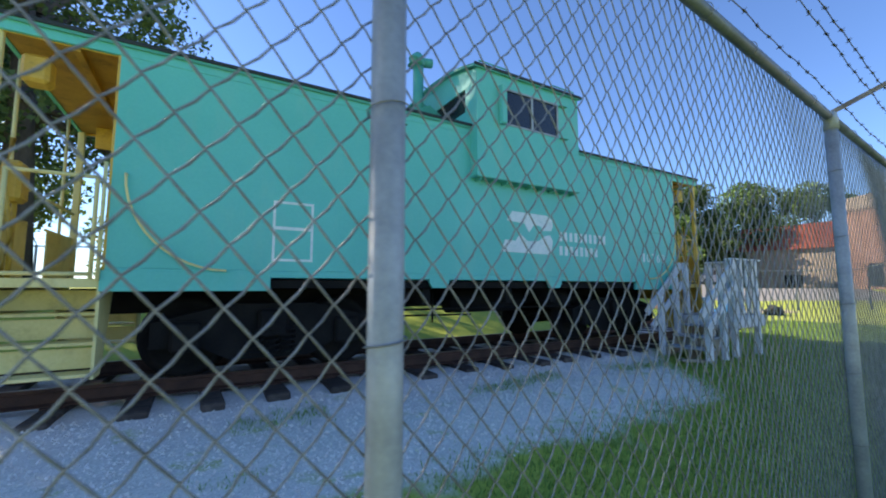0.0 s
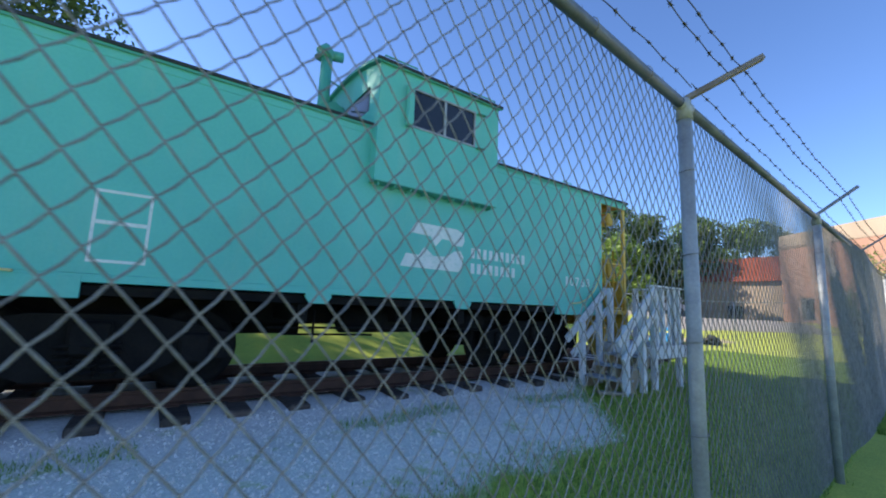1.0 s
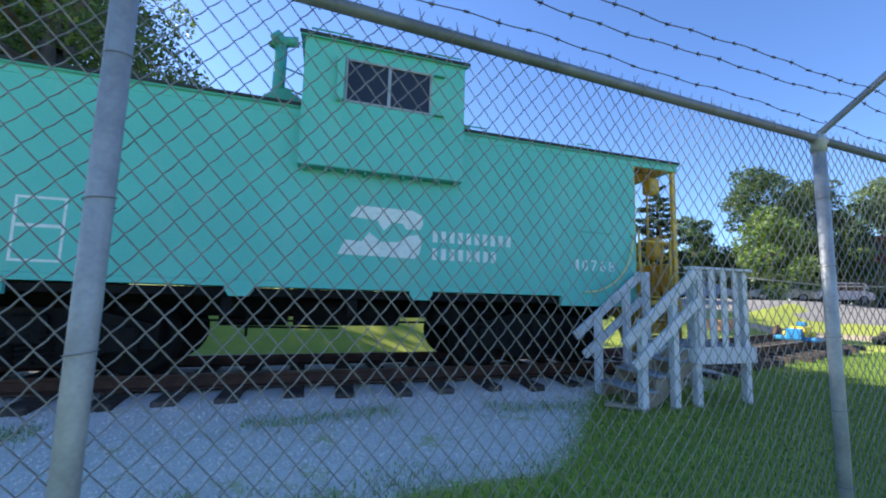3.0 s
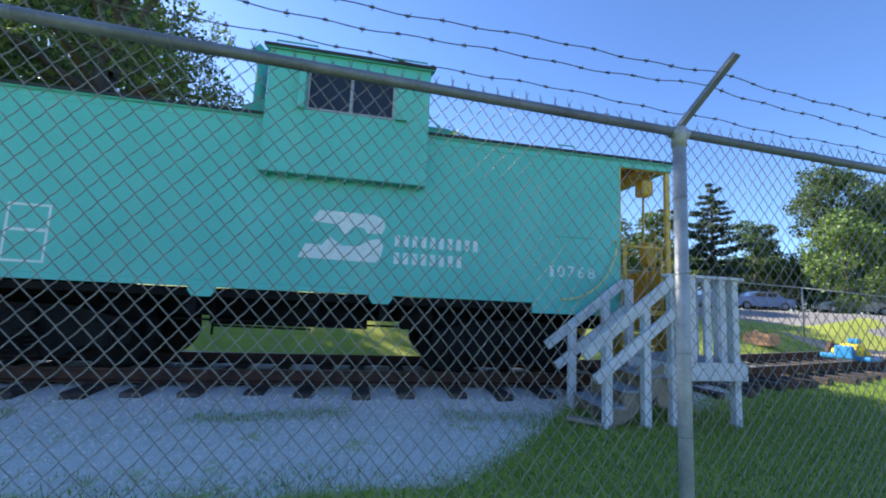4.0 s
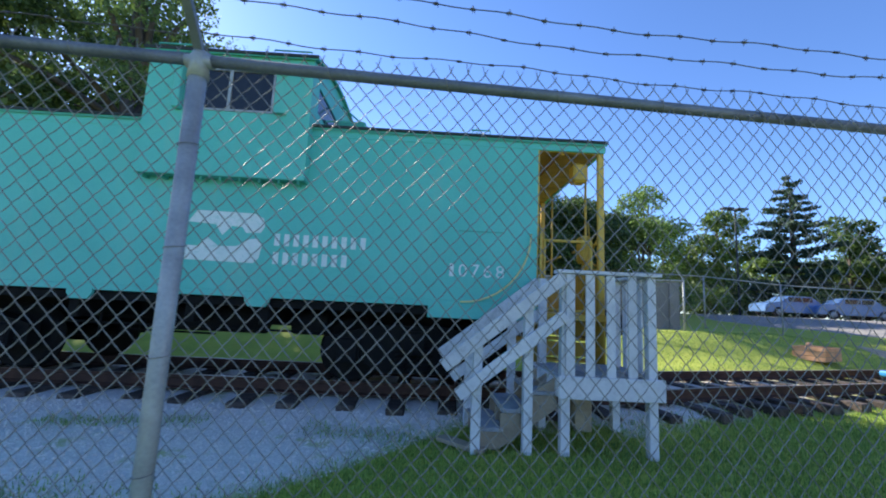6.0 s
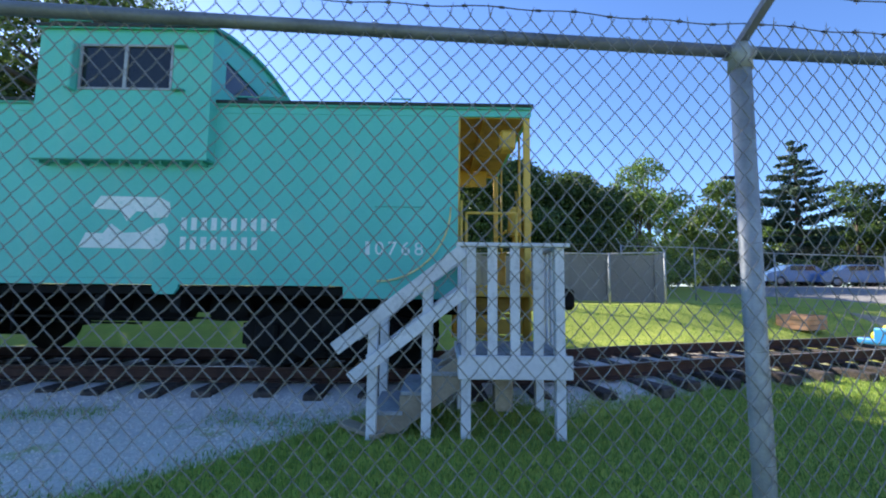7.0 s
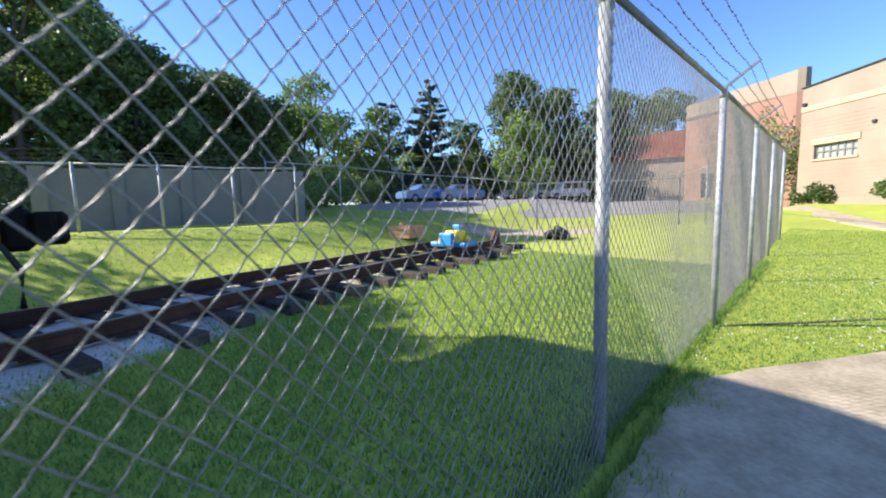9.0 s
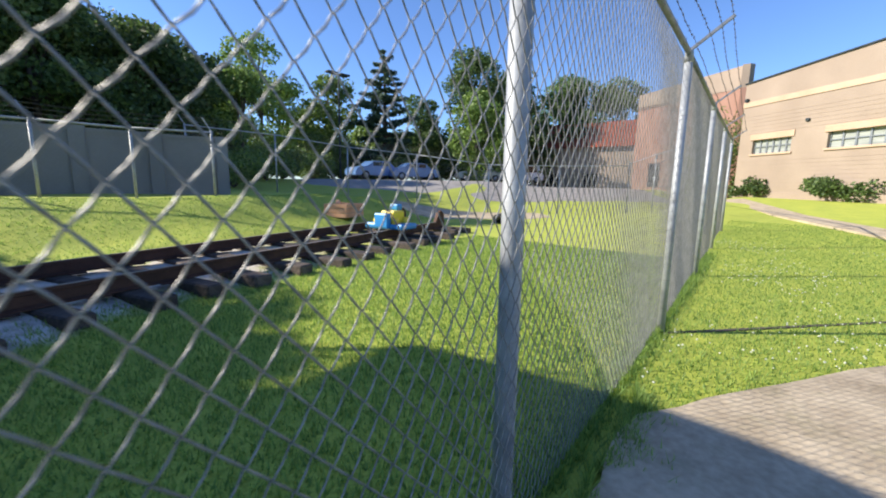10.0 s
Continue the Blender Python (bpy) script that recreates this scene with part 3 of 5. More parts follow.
def cupola(c):
    ya, yb = S - 0.16, FAR + 0.16
    xa, xb, z0, z1 = 2.86, 4.915, 2.84, 4.45
    wx0, wx1, wz0, wz1 = 3.36, 4.44, 3.68, 4.22
    for side, (y_out, sgn) in enumerate(((ya, 1), (yb, -1))):
        bm = bmesh.new()
        lo, hi = sorted((y_out, y_out + sgn * 0.05))
        for b in ((xa, xb, z0, wz0), (xa, xb, wz1, z1), (xa, wx0, wz0, wz1), (wx1, xb, wz0, wz1)):
            box(bm, b[0], b[1], lo, hi, b[2], b[3], 0)
        cheek = obj("bay_face", bm, M_TEAL, c)
        fr = bmesh.new()
        f0, f1 = sorted((y_out - sgn * 0.012, y_out + sgn * 0.03))
        for b in ((wx0 - 0.012, wx1 + 0.012, wz0 - 0.012, wz0 + 0.016), (wx0 - 0.012, wx1 + 0.012, wz1 - 0.016, wz1 + 0.012),
                  (wx0 - 0.012, wx0 + 0.016, wz0 + 0.016, wz1 - 0.016), (wx1 - 0.016, wx1 + 0.012, wz0 + 0.016, wz1 - 0.016),
                  (3.875, 3.915, wz0 + 0.016, wz1 - 0.016)):
            box(fr, b[0], b[1], f0, f1, b[2], b[3], 0.002)
        w = obj("cupola_window", fr, M_GALV, c, "dark sliding window in a thin metal frame")
        for a, b in ((wx0 + 0.016, 3.875), (3.915, wx1 - 0.016)):
            g0 = y_out + sgn * 0.012
            obj("pane", boxed(a, b, g0 - 0.003, g0 + 0.003, wz0 + 0.016, wz1 - 0.016, 0), M_DARKGLASS, w)
        # wind deflector fins on both sides of the window, sun visor bars
        for a in (wx0 - 0.10, wx1 + 0.09):
            if a < 4:
                fin0, fin1 = sorted((y_out - sgn * 0.10, y_out + sgn * 0.0))
                obj("wind_wing", boxed(a - 0.012, a + 0.075, fin0, fin1, wz0 - 0.03, wz1 + 0.02, 0.012), M_TEAL, c)
            else:
                for z in (wz0 - 0.02, wz1 - 0.02):
                    obj("wing_bracket", boxed(a - 0.06, a + 0.09, *sorted((y_out - sgn * 0.06, y_out)), z, z + 0.012, 0.002), M_TEAL_D, c)
        bm = bmesh.new()
        lo, hi = sorted((y_out + sgn * 0.005, y_out + sgn * 0.22))
        box(bm, xa, xb, lo, hi, z0 - 0.012, z0 + 0.02, 0.003)
        for i in range(9):
            xx = xa + 0.08 + i * (xb - xa - 0.16) / 8
            box(bm, xx - 0.012, xx + 0.012, *sorted((y_out + sgn * 0.03, y_out + sgn * 0.16)), z0 - 0.05, z0 - 0.0125, 0)
        obj("bay_floor", bm, M_TEAL_D, c)
    # gabled ends with windows
    for x, sgn in ((xa, 1), (xb, -1)):
        lo, hi = sorted((x, x + sgn * 0.05))
        gable = [(y, z) for y, z in arch(ya + 0.05, yb - 0.05, z1 - 0.03, 0.26)]
        bm = bmesh.new()
        prism_x(bm, [(ya + 0.05, 4.22)] + gable + [(yb - 0.05, 4.22)], lo, hi)
        obj("cupola_end", bm, M_TEAL, c)
        bm = bmesh.new()
        box(bm, lo, hi, ya + 0.05, ya + 0.3, z0 + 0.02, 4.22, 0)
        box(bm, lo, hi, yb - 0.3, yb - 0.05, z0 + 0.02, 4.22, 0)
        box(bm, lo, hi, ya + 0.3, yb - 0.3, 3.60, 3.86, 0)
        box(bm, lo, hi, MID - 0.3, MID + 0.3, 3.86, 4.22, 0)
        obj("cupola_end", bm, M_TEAL, c)
        for a, b in ((ya + 0.3, MID - 0.3), (MID + 0.3, yb - 0.3)):
            obj("end_pane", boxed(x + sgn * 0.02 - 0.003, x + sgn * 0.02 + 0.003, a, b, 3.86, 4.22, 0), M_DARKGLASS, c)
    bm = bmesh.new()
    top = arch(ya - 0.04, yb + 0.04, z1, 0.27)
    prism_x(bm, top + [(y, z - 0.04) for y, z in top][::-1], xa - 0.06, xb + 0.05)
    obj("cupola_roof", bm, M_TEAL_D, c)
    obj("cupola_roof_edge", boxed(xa - 0.07, xb + 0.06, ya - 0.052, ya - 0.03, z1 - 0.022, z1 + 0.02, 0.003), M_TAR, c)
    for a, b in ((2.92, 3.42), (4.38, 4.86)):
        obj("roof_handrail", tubed([(a, ya + 0.03, z1 + 0.02), (a, ya + 0.03, z1 + 0.10), (b, ya + 0.03, z1 + 0.10), (b, ya + 0.03, z1 + 0.02)], 0.011, 6), M_TEAL_D, c, "", True)


def roof_fittings(c):
    x, y = 2.48, 6.05
    s = obj("smoke_stack", tubed([(x, y, 3.72), (x, y, 4.86)], 0.085, 12), M_TEAL_D, c, "teal smoke stack", True)
    bm = bmesh.new()
    tube(bm, [(x - 0.05, y, 4.86), (x - 0.05, y, 4.92), (x + 0.02, y, 4.98)], 0.13, 12)
    tube(bm, [(x, y, 4.93), (x + 0.23, y - 0.02, 4.96)], 0.075, 10)
    obj("stack_cap", bm, M_TEAL_D, s, "", True)
    bm = bmesh.new()
    prism(bm, [(x - 0.26, 3.66), (x + 0.34, 3.66), (x + 0.34, 4.02), (x + 0.12, 4.16), (x - 0.16, 4.02)], y - 0.18, y + 0.20)
    obj("stack_saddle", bm, M_TEAL_D, c)
    obj("stack_stay", tubed([(x + 0.05, y, 4.55), (2.82, y + 0.05, 4.50)], 0.012, 6), M_TEAL_D, c, "", True)
    obj("stack_stay", tubed([(x + 0.05, y, 4.25), (2.82, y + 0.05, 4.20)], 0.012, 6), M_TEAL_D, c, "", True)
    obj("roof_vent", boxed(4.98, 5.42, 6.0, 6.5, 3.80, 4.12, 0.02), M_TEAL_D, c, "teal roof vent box")
    for a, b in ((5.0, 5.42), (7.0, 7.25)):
        obj("roof_grab", tubed([(a, S + 0.25, 3.70), (a, S + 0.25, 3.80), (b, S + 0.25, 3.80), (b, S + 0.25, 3.70)], 0.011, 6), M_TEAL_D, c, "", True)
    # ladder and curved grabs at the cupola ends
    obj("roof_ladder", tubed([(5.0, MID - 0.3, 4.45), (5.3, MID - 0.3, 4.2), (5.42, MID - 0.3, 3.85)], 0.015, 6), M_TEAL_D, c, "", True)
    obj("running_board", boxed(X0 - 0.8, 2.3, MID - 0.2, MID + 0.2, 3.925, 3.955, 0.004), M_TEAL_D, c)
    obj("running_board", boxed(5.45, X1 + 0.8, MID - 0.2, MID + 0.2, 3.925, 3.955, 0.004), M_TEAL_D, c)


def lettering(c):
    """Emblem, bars in place of the names and the number, and the ruled box; all painted on the near side."""
    yq0, yq1 = S - 0.0035, S + 0.002
    bm = bmesh.new()
    prism(bm, [(3.60, 2.43), (4.30, 2.42), (4.42, 2.36), (4.44, 2.26), (4.40, 2.18), (4.22, 2.17), (4.17, 2.24), (4.04, 2.25), (3.93, 2.13), (3.84, 2.26), (3.50, 2.28)], yq0, yq1)
    obj("emblem", bm, M_WHITE, c, "white painted emblem of plain bars")
    bm = bmesh.new()
    prism(bm, [(3.38, 1.81), (4.34, 1.80), (4.40, 1.86), (4.43, 2.02), (4.37, 2.11), (4.26, 2.09), (4.12, 2.00), (3.90, 1.99), (3.75, 2.10), (3.66, 1.98), (3.46, 1.99)], yq0, yq1)
    obj("emblem", bm, M_WHITE, c, "white painted emblem of plain bars")
    for x0, x1, z0, z1, n in ((4.56, 5.74, 2.03, 2.18, 10), (4.56, 5.52, 1.80, 1.95, 8)):
        w = (x1 - x0) / n
        for i in range(n):
            a = x0 + i * w + w * 0.12
            b = x0 + (i + 1) * w - w * 0.16
            bm = bmesh.new()
            box(bm, a, b - 0.02, yq0, yq1, z0, z1, 0)
            obj("stencil_bar", bm, M_WHITE, c)
    for i, digit in enumerate("10768"):
        stencil_digit(c, digit, 6.72 + 0.156 * i, 1.76, 0.105, 0.16, yq0, yq1)
    hx0, hx1, hz0, hz1, t = 0.262, 0.69, 1.565, 2.225, 0.026
    for b in ((hx0, hx1, hz1 - t, hz1), (hx0, hx1, hz0, hz0 + t), (hx0, hx0 + t, hz0 + t + 0.002, hz1 - t - 0.002), (hx1 - t, hx1, hz0 + t + 0.002, hz1 - t - 0.002), (hx0 + t + 0.002, hx1 - t - 0.002, 1.91, 1.945)):
        obj("ruled_line", boxed(b[0], b[1], yq0, yq1, b[2], b[3], 0), M_WHITE, c)


def stencil_digit(c, digit, x, z, w, h, y0, y1):
    """One painted digit, cut from the built-in font and scaled to w by h."""
    cu = bpy.data.curves.new("digit", 'FONT')
    cu.body = digit
    cu.extrude, cu.resolution_u = 0.002, 3
    tmp = bpy.data.objects.new("digit", cu)
    me = bpy.data.meshes.new_from_object(tmp)
    bpy.data.objects.remove(tmp)
    bm = bmesh.new()
    bm.from_mesh(me)
    bpy.data.meshes.remove(me)
    xs, ys = [v.co.x for v in bm.verts], [v.co.y for v in bm.verts]
    x_lo, sx, sy = min(xs), (w if digit != "1" else w * 0.5) / (max(xs) - min(xs)), h / (max(ys) - min(ys))
    y_lo = min(ys)
    x += 0.0 if digit != "1" else w * 0.4
    for v in bm.verts:
        v.co = (x + (v.co.x - x_lo) * sx, y0 if v.co.z > 0 else y1, z + (v.co.y - y_lo) * sy)
    bmesh.ops.recalc_face_normals(bm, faces=bm.faces)
    obj("digit", bm, M_WHITE, c, "white painted number 10768")


def wheel_mesh():
    bm = bmesh.new()
    prof = [(0.0, -0.07), (0.09, -0.07), (0.10, -0.03), (0.30, 0.0), (0.34, -0.045), (0.42, -0.045), (0.425, 0.05), (0.455, 0.06), (0.455, 0.085), (0.34, 0.085), (0.10, 0.06), (0.0, 0.06)]
    n, rings = 28, []
    for r, y in prof:
        rings.append([bm.verts.new((r * math.cos(6.28319 * k / n), y, r * math.sin(6.28319 * k / n))) for k in range(n)] if r else [bm.verts.new((0, y, 0))])
    for a, b in zip(rings, rings[1:]):
        for k in range(n):
            q = (a[k % len(a)], a[(k + 1) % len(a)], b[(k + 1) % len(b)], b[k % len(b)])
            bm.faces.new(list(dict.fromkeys(q)))
    bmesh.ops.recalc_face_normals(bm, faces=bm.faces)
    return bm


def underframe(c):
    obj("floor_pan", boxed(X0, X1, S + 0.06, FAR - 0.06, 1.27, 1.37, 0.01), M_BLACK, c, "black underframe")
    obj("centre_sill", boxed(X0 - 0.5, X1 + 0.5, MID - 0.22, MID + 0.22, 0.98, 1.27, 0.02), M_BLACK, c)
    obj("brake_reservoir", tubed([(2.9, S + 0.75, 1.08), (4.3, S + 0.75, 1.08)], 0.19, 14), M_BLACK, c, "", True)
    obj("battery_box", boxed(1.75, 2.75, FAR - 0.75, FAR - 0.2, 0.78, 1.27, 0.02), M_BLACK, c)
    obj("brake_cylinder", tubed([(4.75, S + 0.55, 1.08), (5.2, S + 0.55, 1.08)], 0.16, 12), M_BLACK, c, "", True)
    for x in (2.2, 3.6, 4.5):
        obj("cross_bearer", boxed(x - 0.06, x + 0.06, S + 0.1, FAR - 0.1, 1.05, 1.27, 0.01), M_BLACK, c)
    for a, b in (((1.9, S + 0.4, 0.98), (5.3, S + 0.45, 0.96)), ((2.2, MID - 0.5, 0.86), (3.5, MID - 0.45, 0.84)), ((2.4, S + 0.3, 1.2), (2.4, S + 0.3, 0.80))):
        obj("brake_rod", tubed([a, b], 0.016, 6), M_BLACK, c, "", True)
    wheel = None
    for xc in (0.35, 6.36):
        t = obj("truck", boxed(xc - 0.16, xc + 0.16, S + 0.25, FAR - 0.25, 0.72, 1.04, 0.03), M_BLACK, c, "black freight truck with four wheels")
        for y, sg in ((S + 0.42, 1), (FAR - 0.42, -1)):
            bm = bmesh.new()
            prism(bm, [(xc - 1.15, 0.66), (xc - 1.15, 0.92), (xc - 0.85, 1.0), (xc - 0.45, 1.1), (xc + 0.45, 1.1), (xc + 0.85, 1.0), (xc + 1.15, 0.92), (xc + 1.15, 0.66), (xc + 0.72, 0.66), (xc + 0.42, 0.50), (xc - 0.42, 0.50), (xc - 0.72, 0.66)], y - 0.08, y + 0.08)
            obj("side_frame", bm, M_BLACK, t)
            for dx in (-0.84, 0.84):
                obj("journal_box", boxed(xc + dx - 0.14, xc + dx + 0.14, y - 0.17 if sg > 0 else y + 0.02, y - 0.02 if sg > 0 else y + 0.17, 0.62, 0.93, 0.03), M_BLACK, t)
            for dx in (-0.17, 0.0, 0.17):
                coil = [(xc + dx + 0.065 * math.cos(i * 0.9), y - sg * 0.12 + 0.065 * math.sin(i * 0.9), 0.53 + 0.30 * i / 35) for i in range(36)]
                obj("coil_spring", tubed(coil, 0.014, 5), M_BLACK, t, "", True)
        for dx in (-0.84, 0.84):
            obj("axle", tubed([(xc + dx, S + 0.3, RAILZ + 0.43), (xc + dx, FAR - 0.3, RAILZ + 0.43)], 0.07, 10), M_BLACK, t, "", True)
            for y, turn in ((MID - 0.76, 0), (MID + 0.76, 180)):
                if wheel is None:
                    wheel = obj("wheel", wheel_mesh(), M_BLACK, t, "", True)
                    w = wheel
                else:
                    w = new("wheel", wheel.data)
                    w.parent = t
                w.matrix_parent_inverse = t.matrix_world.inverted()
                w.matrix_basis = pose(xc + dx, y, RAILZ + 0.425, 0, 0, turn)


caboose()


# ---------- wooden boarding steps ----------
def boarding_steps():
    yn, yf = 4.19, 5.00
    st = thing("boarding_steps", (8.0, 4.5, 0.0), "grey-painted weathered wooden porch steps with handrails beside the caboose", "steps")
    g = M_GREYWOOD
    for x, top in ((7.07, 1.12), (7.57, 1.48), (7.935, 1.775), (8.81, 1.775)):
        for y in (yn, yf):
            obj("post", boxed(x - 0.045, x + 0.045, y - 0.045, y + 0.045, gz(x, y) - 0.03, top, 0.006), g, st)
    # deck boards
    for k in range(7):
        a = 7.885 + k * 0.146
        obj("deck_board", boxed(a, a + 0.138, yn + 0.05, yf + 0.08, 0.745, 0.778, 0.004), M_TREAD, st)
    for y in (yn - 0.07, yf + 0.09):
        obj("fascia", boxed(7.86, 8.91, y - 0.02, y + 0.02, 0.56, 0.772, 0.005), g, st)
    for x in (7.875, 8.895):
        obj("fascia", boxed(x - 0.018, x + 0.018, yn - 0.048, yf + 0.068, 0.57, 0.744, 0.005), g, st)
    # top rail and balusters
    obj("top_rail", boxed(7.84, 8.90, yn - 0.09, yn + 0.06, 1.777, 1.812, 0.005), g, st)
    obj("side_rail", boxed(8.76, 8.90, yn + 0.062, yf + 0.06, 1.777, 1.812, 0.005), g, st)
    for x in (7.975, 8.175, 8.385, 8.60):
        obj("baluster", boxed(x - 0.045, x + 0.045, yn - 0.068, yn - 0.047, 0.774, 1.775, 0.004), g, st)
    for k in range(5):
        y = yn + 0.14 + k * 0.17
        obj("baluster", boxed(8.857, 8.878, y - 0.045, y + 0.045, 0.77, 1.775, 0.004), g, st)
    # sloping handrails
    for y in (yn - 0.075, yf + 0.065):
        obj("handrail", beam((6.73, y, 0.82), (7.90, y, 1.735), 0.045, 0.125), g, st)
        obj("lower_rail", beam((6.88, y, 0.555), (7.92, y, 1.36), 0.045, 0.115), g, st)
    # stringers and treads
    for y in (yn + 0.07, MID - 2.0, yf - 0.07):
        bm = bmesh.new()
        prism(bm, [(7.88, 0.745), (7.88, 0.44), (7.30, 0.03), (7.08, 0.03), (7.08, 0.20), (7.32, 0.20), (7.32, 0.375), (7.60, 0.375), (7.60, 0.555)], y - 0.02, y + 0.02)
        obj("stringer", bm, M_RAWWOOD, st, "bare stringer board")
    for x, z in ((7.06, 0.20), (7.33, 0.38), (7.60, 0.56)):
        obj("tread", boxed(x, x + 0.29, yn + 0.03, yf - 0.03, z + 0.002, z + 0.04, 0.005), M_TREAD, st, "worn grey tread")
    obj("plinth", boxed(8.30, 8.50, yf - 0.1, yf + 0.1, 0.0, 0.56, 0.01), M_CONC, st, "concrete pier")
    obj("ground_plank", beam((6.75, 4.50, 0.05), (7.15, 4.16, 0.04), 0.14, 0.04), M_RAWWOOD, st)
    st.location = (7.965, 4.475, 0.0)


boarding_steps()


# ---------- track ----------
def centre(x):
    return MID + float(track_shift(x))


def rail_profile():
    return [(-0.065, 0.0), (0.065, 0.0), (0.065, 0.012), (0.012, 0.03), (0.012, 0.125), (0.034, 0.135), (0.034, 0.17), (-0.034, 0.17), (-0.034, 0.135), (-0.012, 0.125), (-0.012, 0.03), (-0.065, 0.012)]


def track():
    tr = thing("railway_track", (6.0, MID, 0.1), "rusty standard-gauge railway track on dark old wooden ties", "track", kind="structure")
    zb = RAILZ - 0.17
    for off in (-0.7525, 0.7525):
        bm = bmesh.new()
        xs = [-14 + 0.5 * i for i in range(67)]
        rings = []
        for x in xs:
            rings.append([bm.verts.new((x, centre(x) + off + dy, zb + dz)) for dy, dz in rail_profile()])
        n = len(rings[0])
        for a, b in zip(rings, rings[1:]):
            for k in range(n):
                f = bm.faces.new((a[k], a[(k + 1) % n], b[(k + 1) % n], b[k]))
                f.material_index = 1 if k == 6 else 0
        bm.faces.new(rings[0][::-1])
        bm.faces.new(rings[-1])
        bmesh.ops.recalc_face_normals(bm, faces=bm.faces)
        obj("rail", bm, [M_RUST, M_RAILTOP], tr)
    rng = random.Random(11)
    tie_mesh = None
    for k in range(50):
        x = 4.26 + 0.643 * (k - 26) + rng.uniform(-0.05, 0.05)
        y = centre(x) + rng.uniform(-0.06, 0.06) - float(soft(11, 13, x)) * rng.uniform(0.0, 0.22)
        if tie_mesh is None:
            bm = bmesh.new()
            box(bm, -0.115, 0.115, -1.32, 1.32, -0.17, 0.0, 0.018)
            t = obj("tie", bm, M_TIE, tr)
            tie_mesh = t.data
        else:
            t = new("tie", tie_mesh)
            t.parent = tr
        t.matrix_parent_inverse = tr.matrix_world.inverted()
        slope = math.degrees(math.atan((centre(x + 0.5) - centre(x - 0.5))))
        t.matrix_basis = pose(x, y, zb - 0.004 + rng.uniform(-0.012, 0.0), 0, rng.uniform(-1.5, 1.5), slope + rng.uniform(-3, 3)) @ Matrix.Diagonal((rng.uniform(0.92, 1.1), rng.uniform(0.97, 1.03), 1, 1))
    # spiked plates where the rails rest on the ties
    for off in (-0.7525, 0.7525):
        bm = bmesh.new()
        for k in range(49):
            x = 4.26 + 0.643 * (k - 26)
            if x < 19:
                box(bm, x - 0.09, x + 0.09, centre(x) + off - 0.13, centre(x) + off + 0.13, zb - 0.006, zb + 0.006, 0)
        obj("tie_plates", bm, M_RUST, tr)
    # buffer at the end of the rails
    xe = 18.75
    b = thing("rail_stop", (xe, centre(xe), RAILZ), "rusty steel wheel stop clamped to the rail end", "rail stop")
    for off in (-0.7525, 0.7525):
        bm = bmesh.new()
        prism(bm, [(xe - 0.2, RAILZ), (xe + 0.12, RAILZ), (xe + 0.12, RAILZ + 0.2), (xe, RAILZ + 0.30), (xe - 0.08, RAILZ + 0.24)], centre(xe) + off - 0.05, centre(xe) + off + 0.05)
        obj("shoe", bm, M_RUST, b)


track()


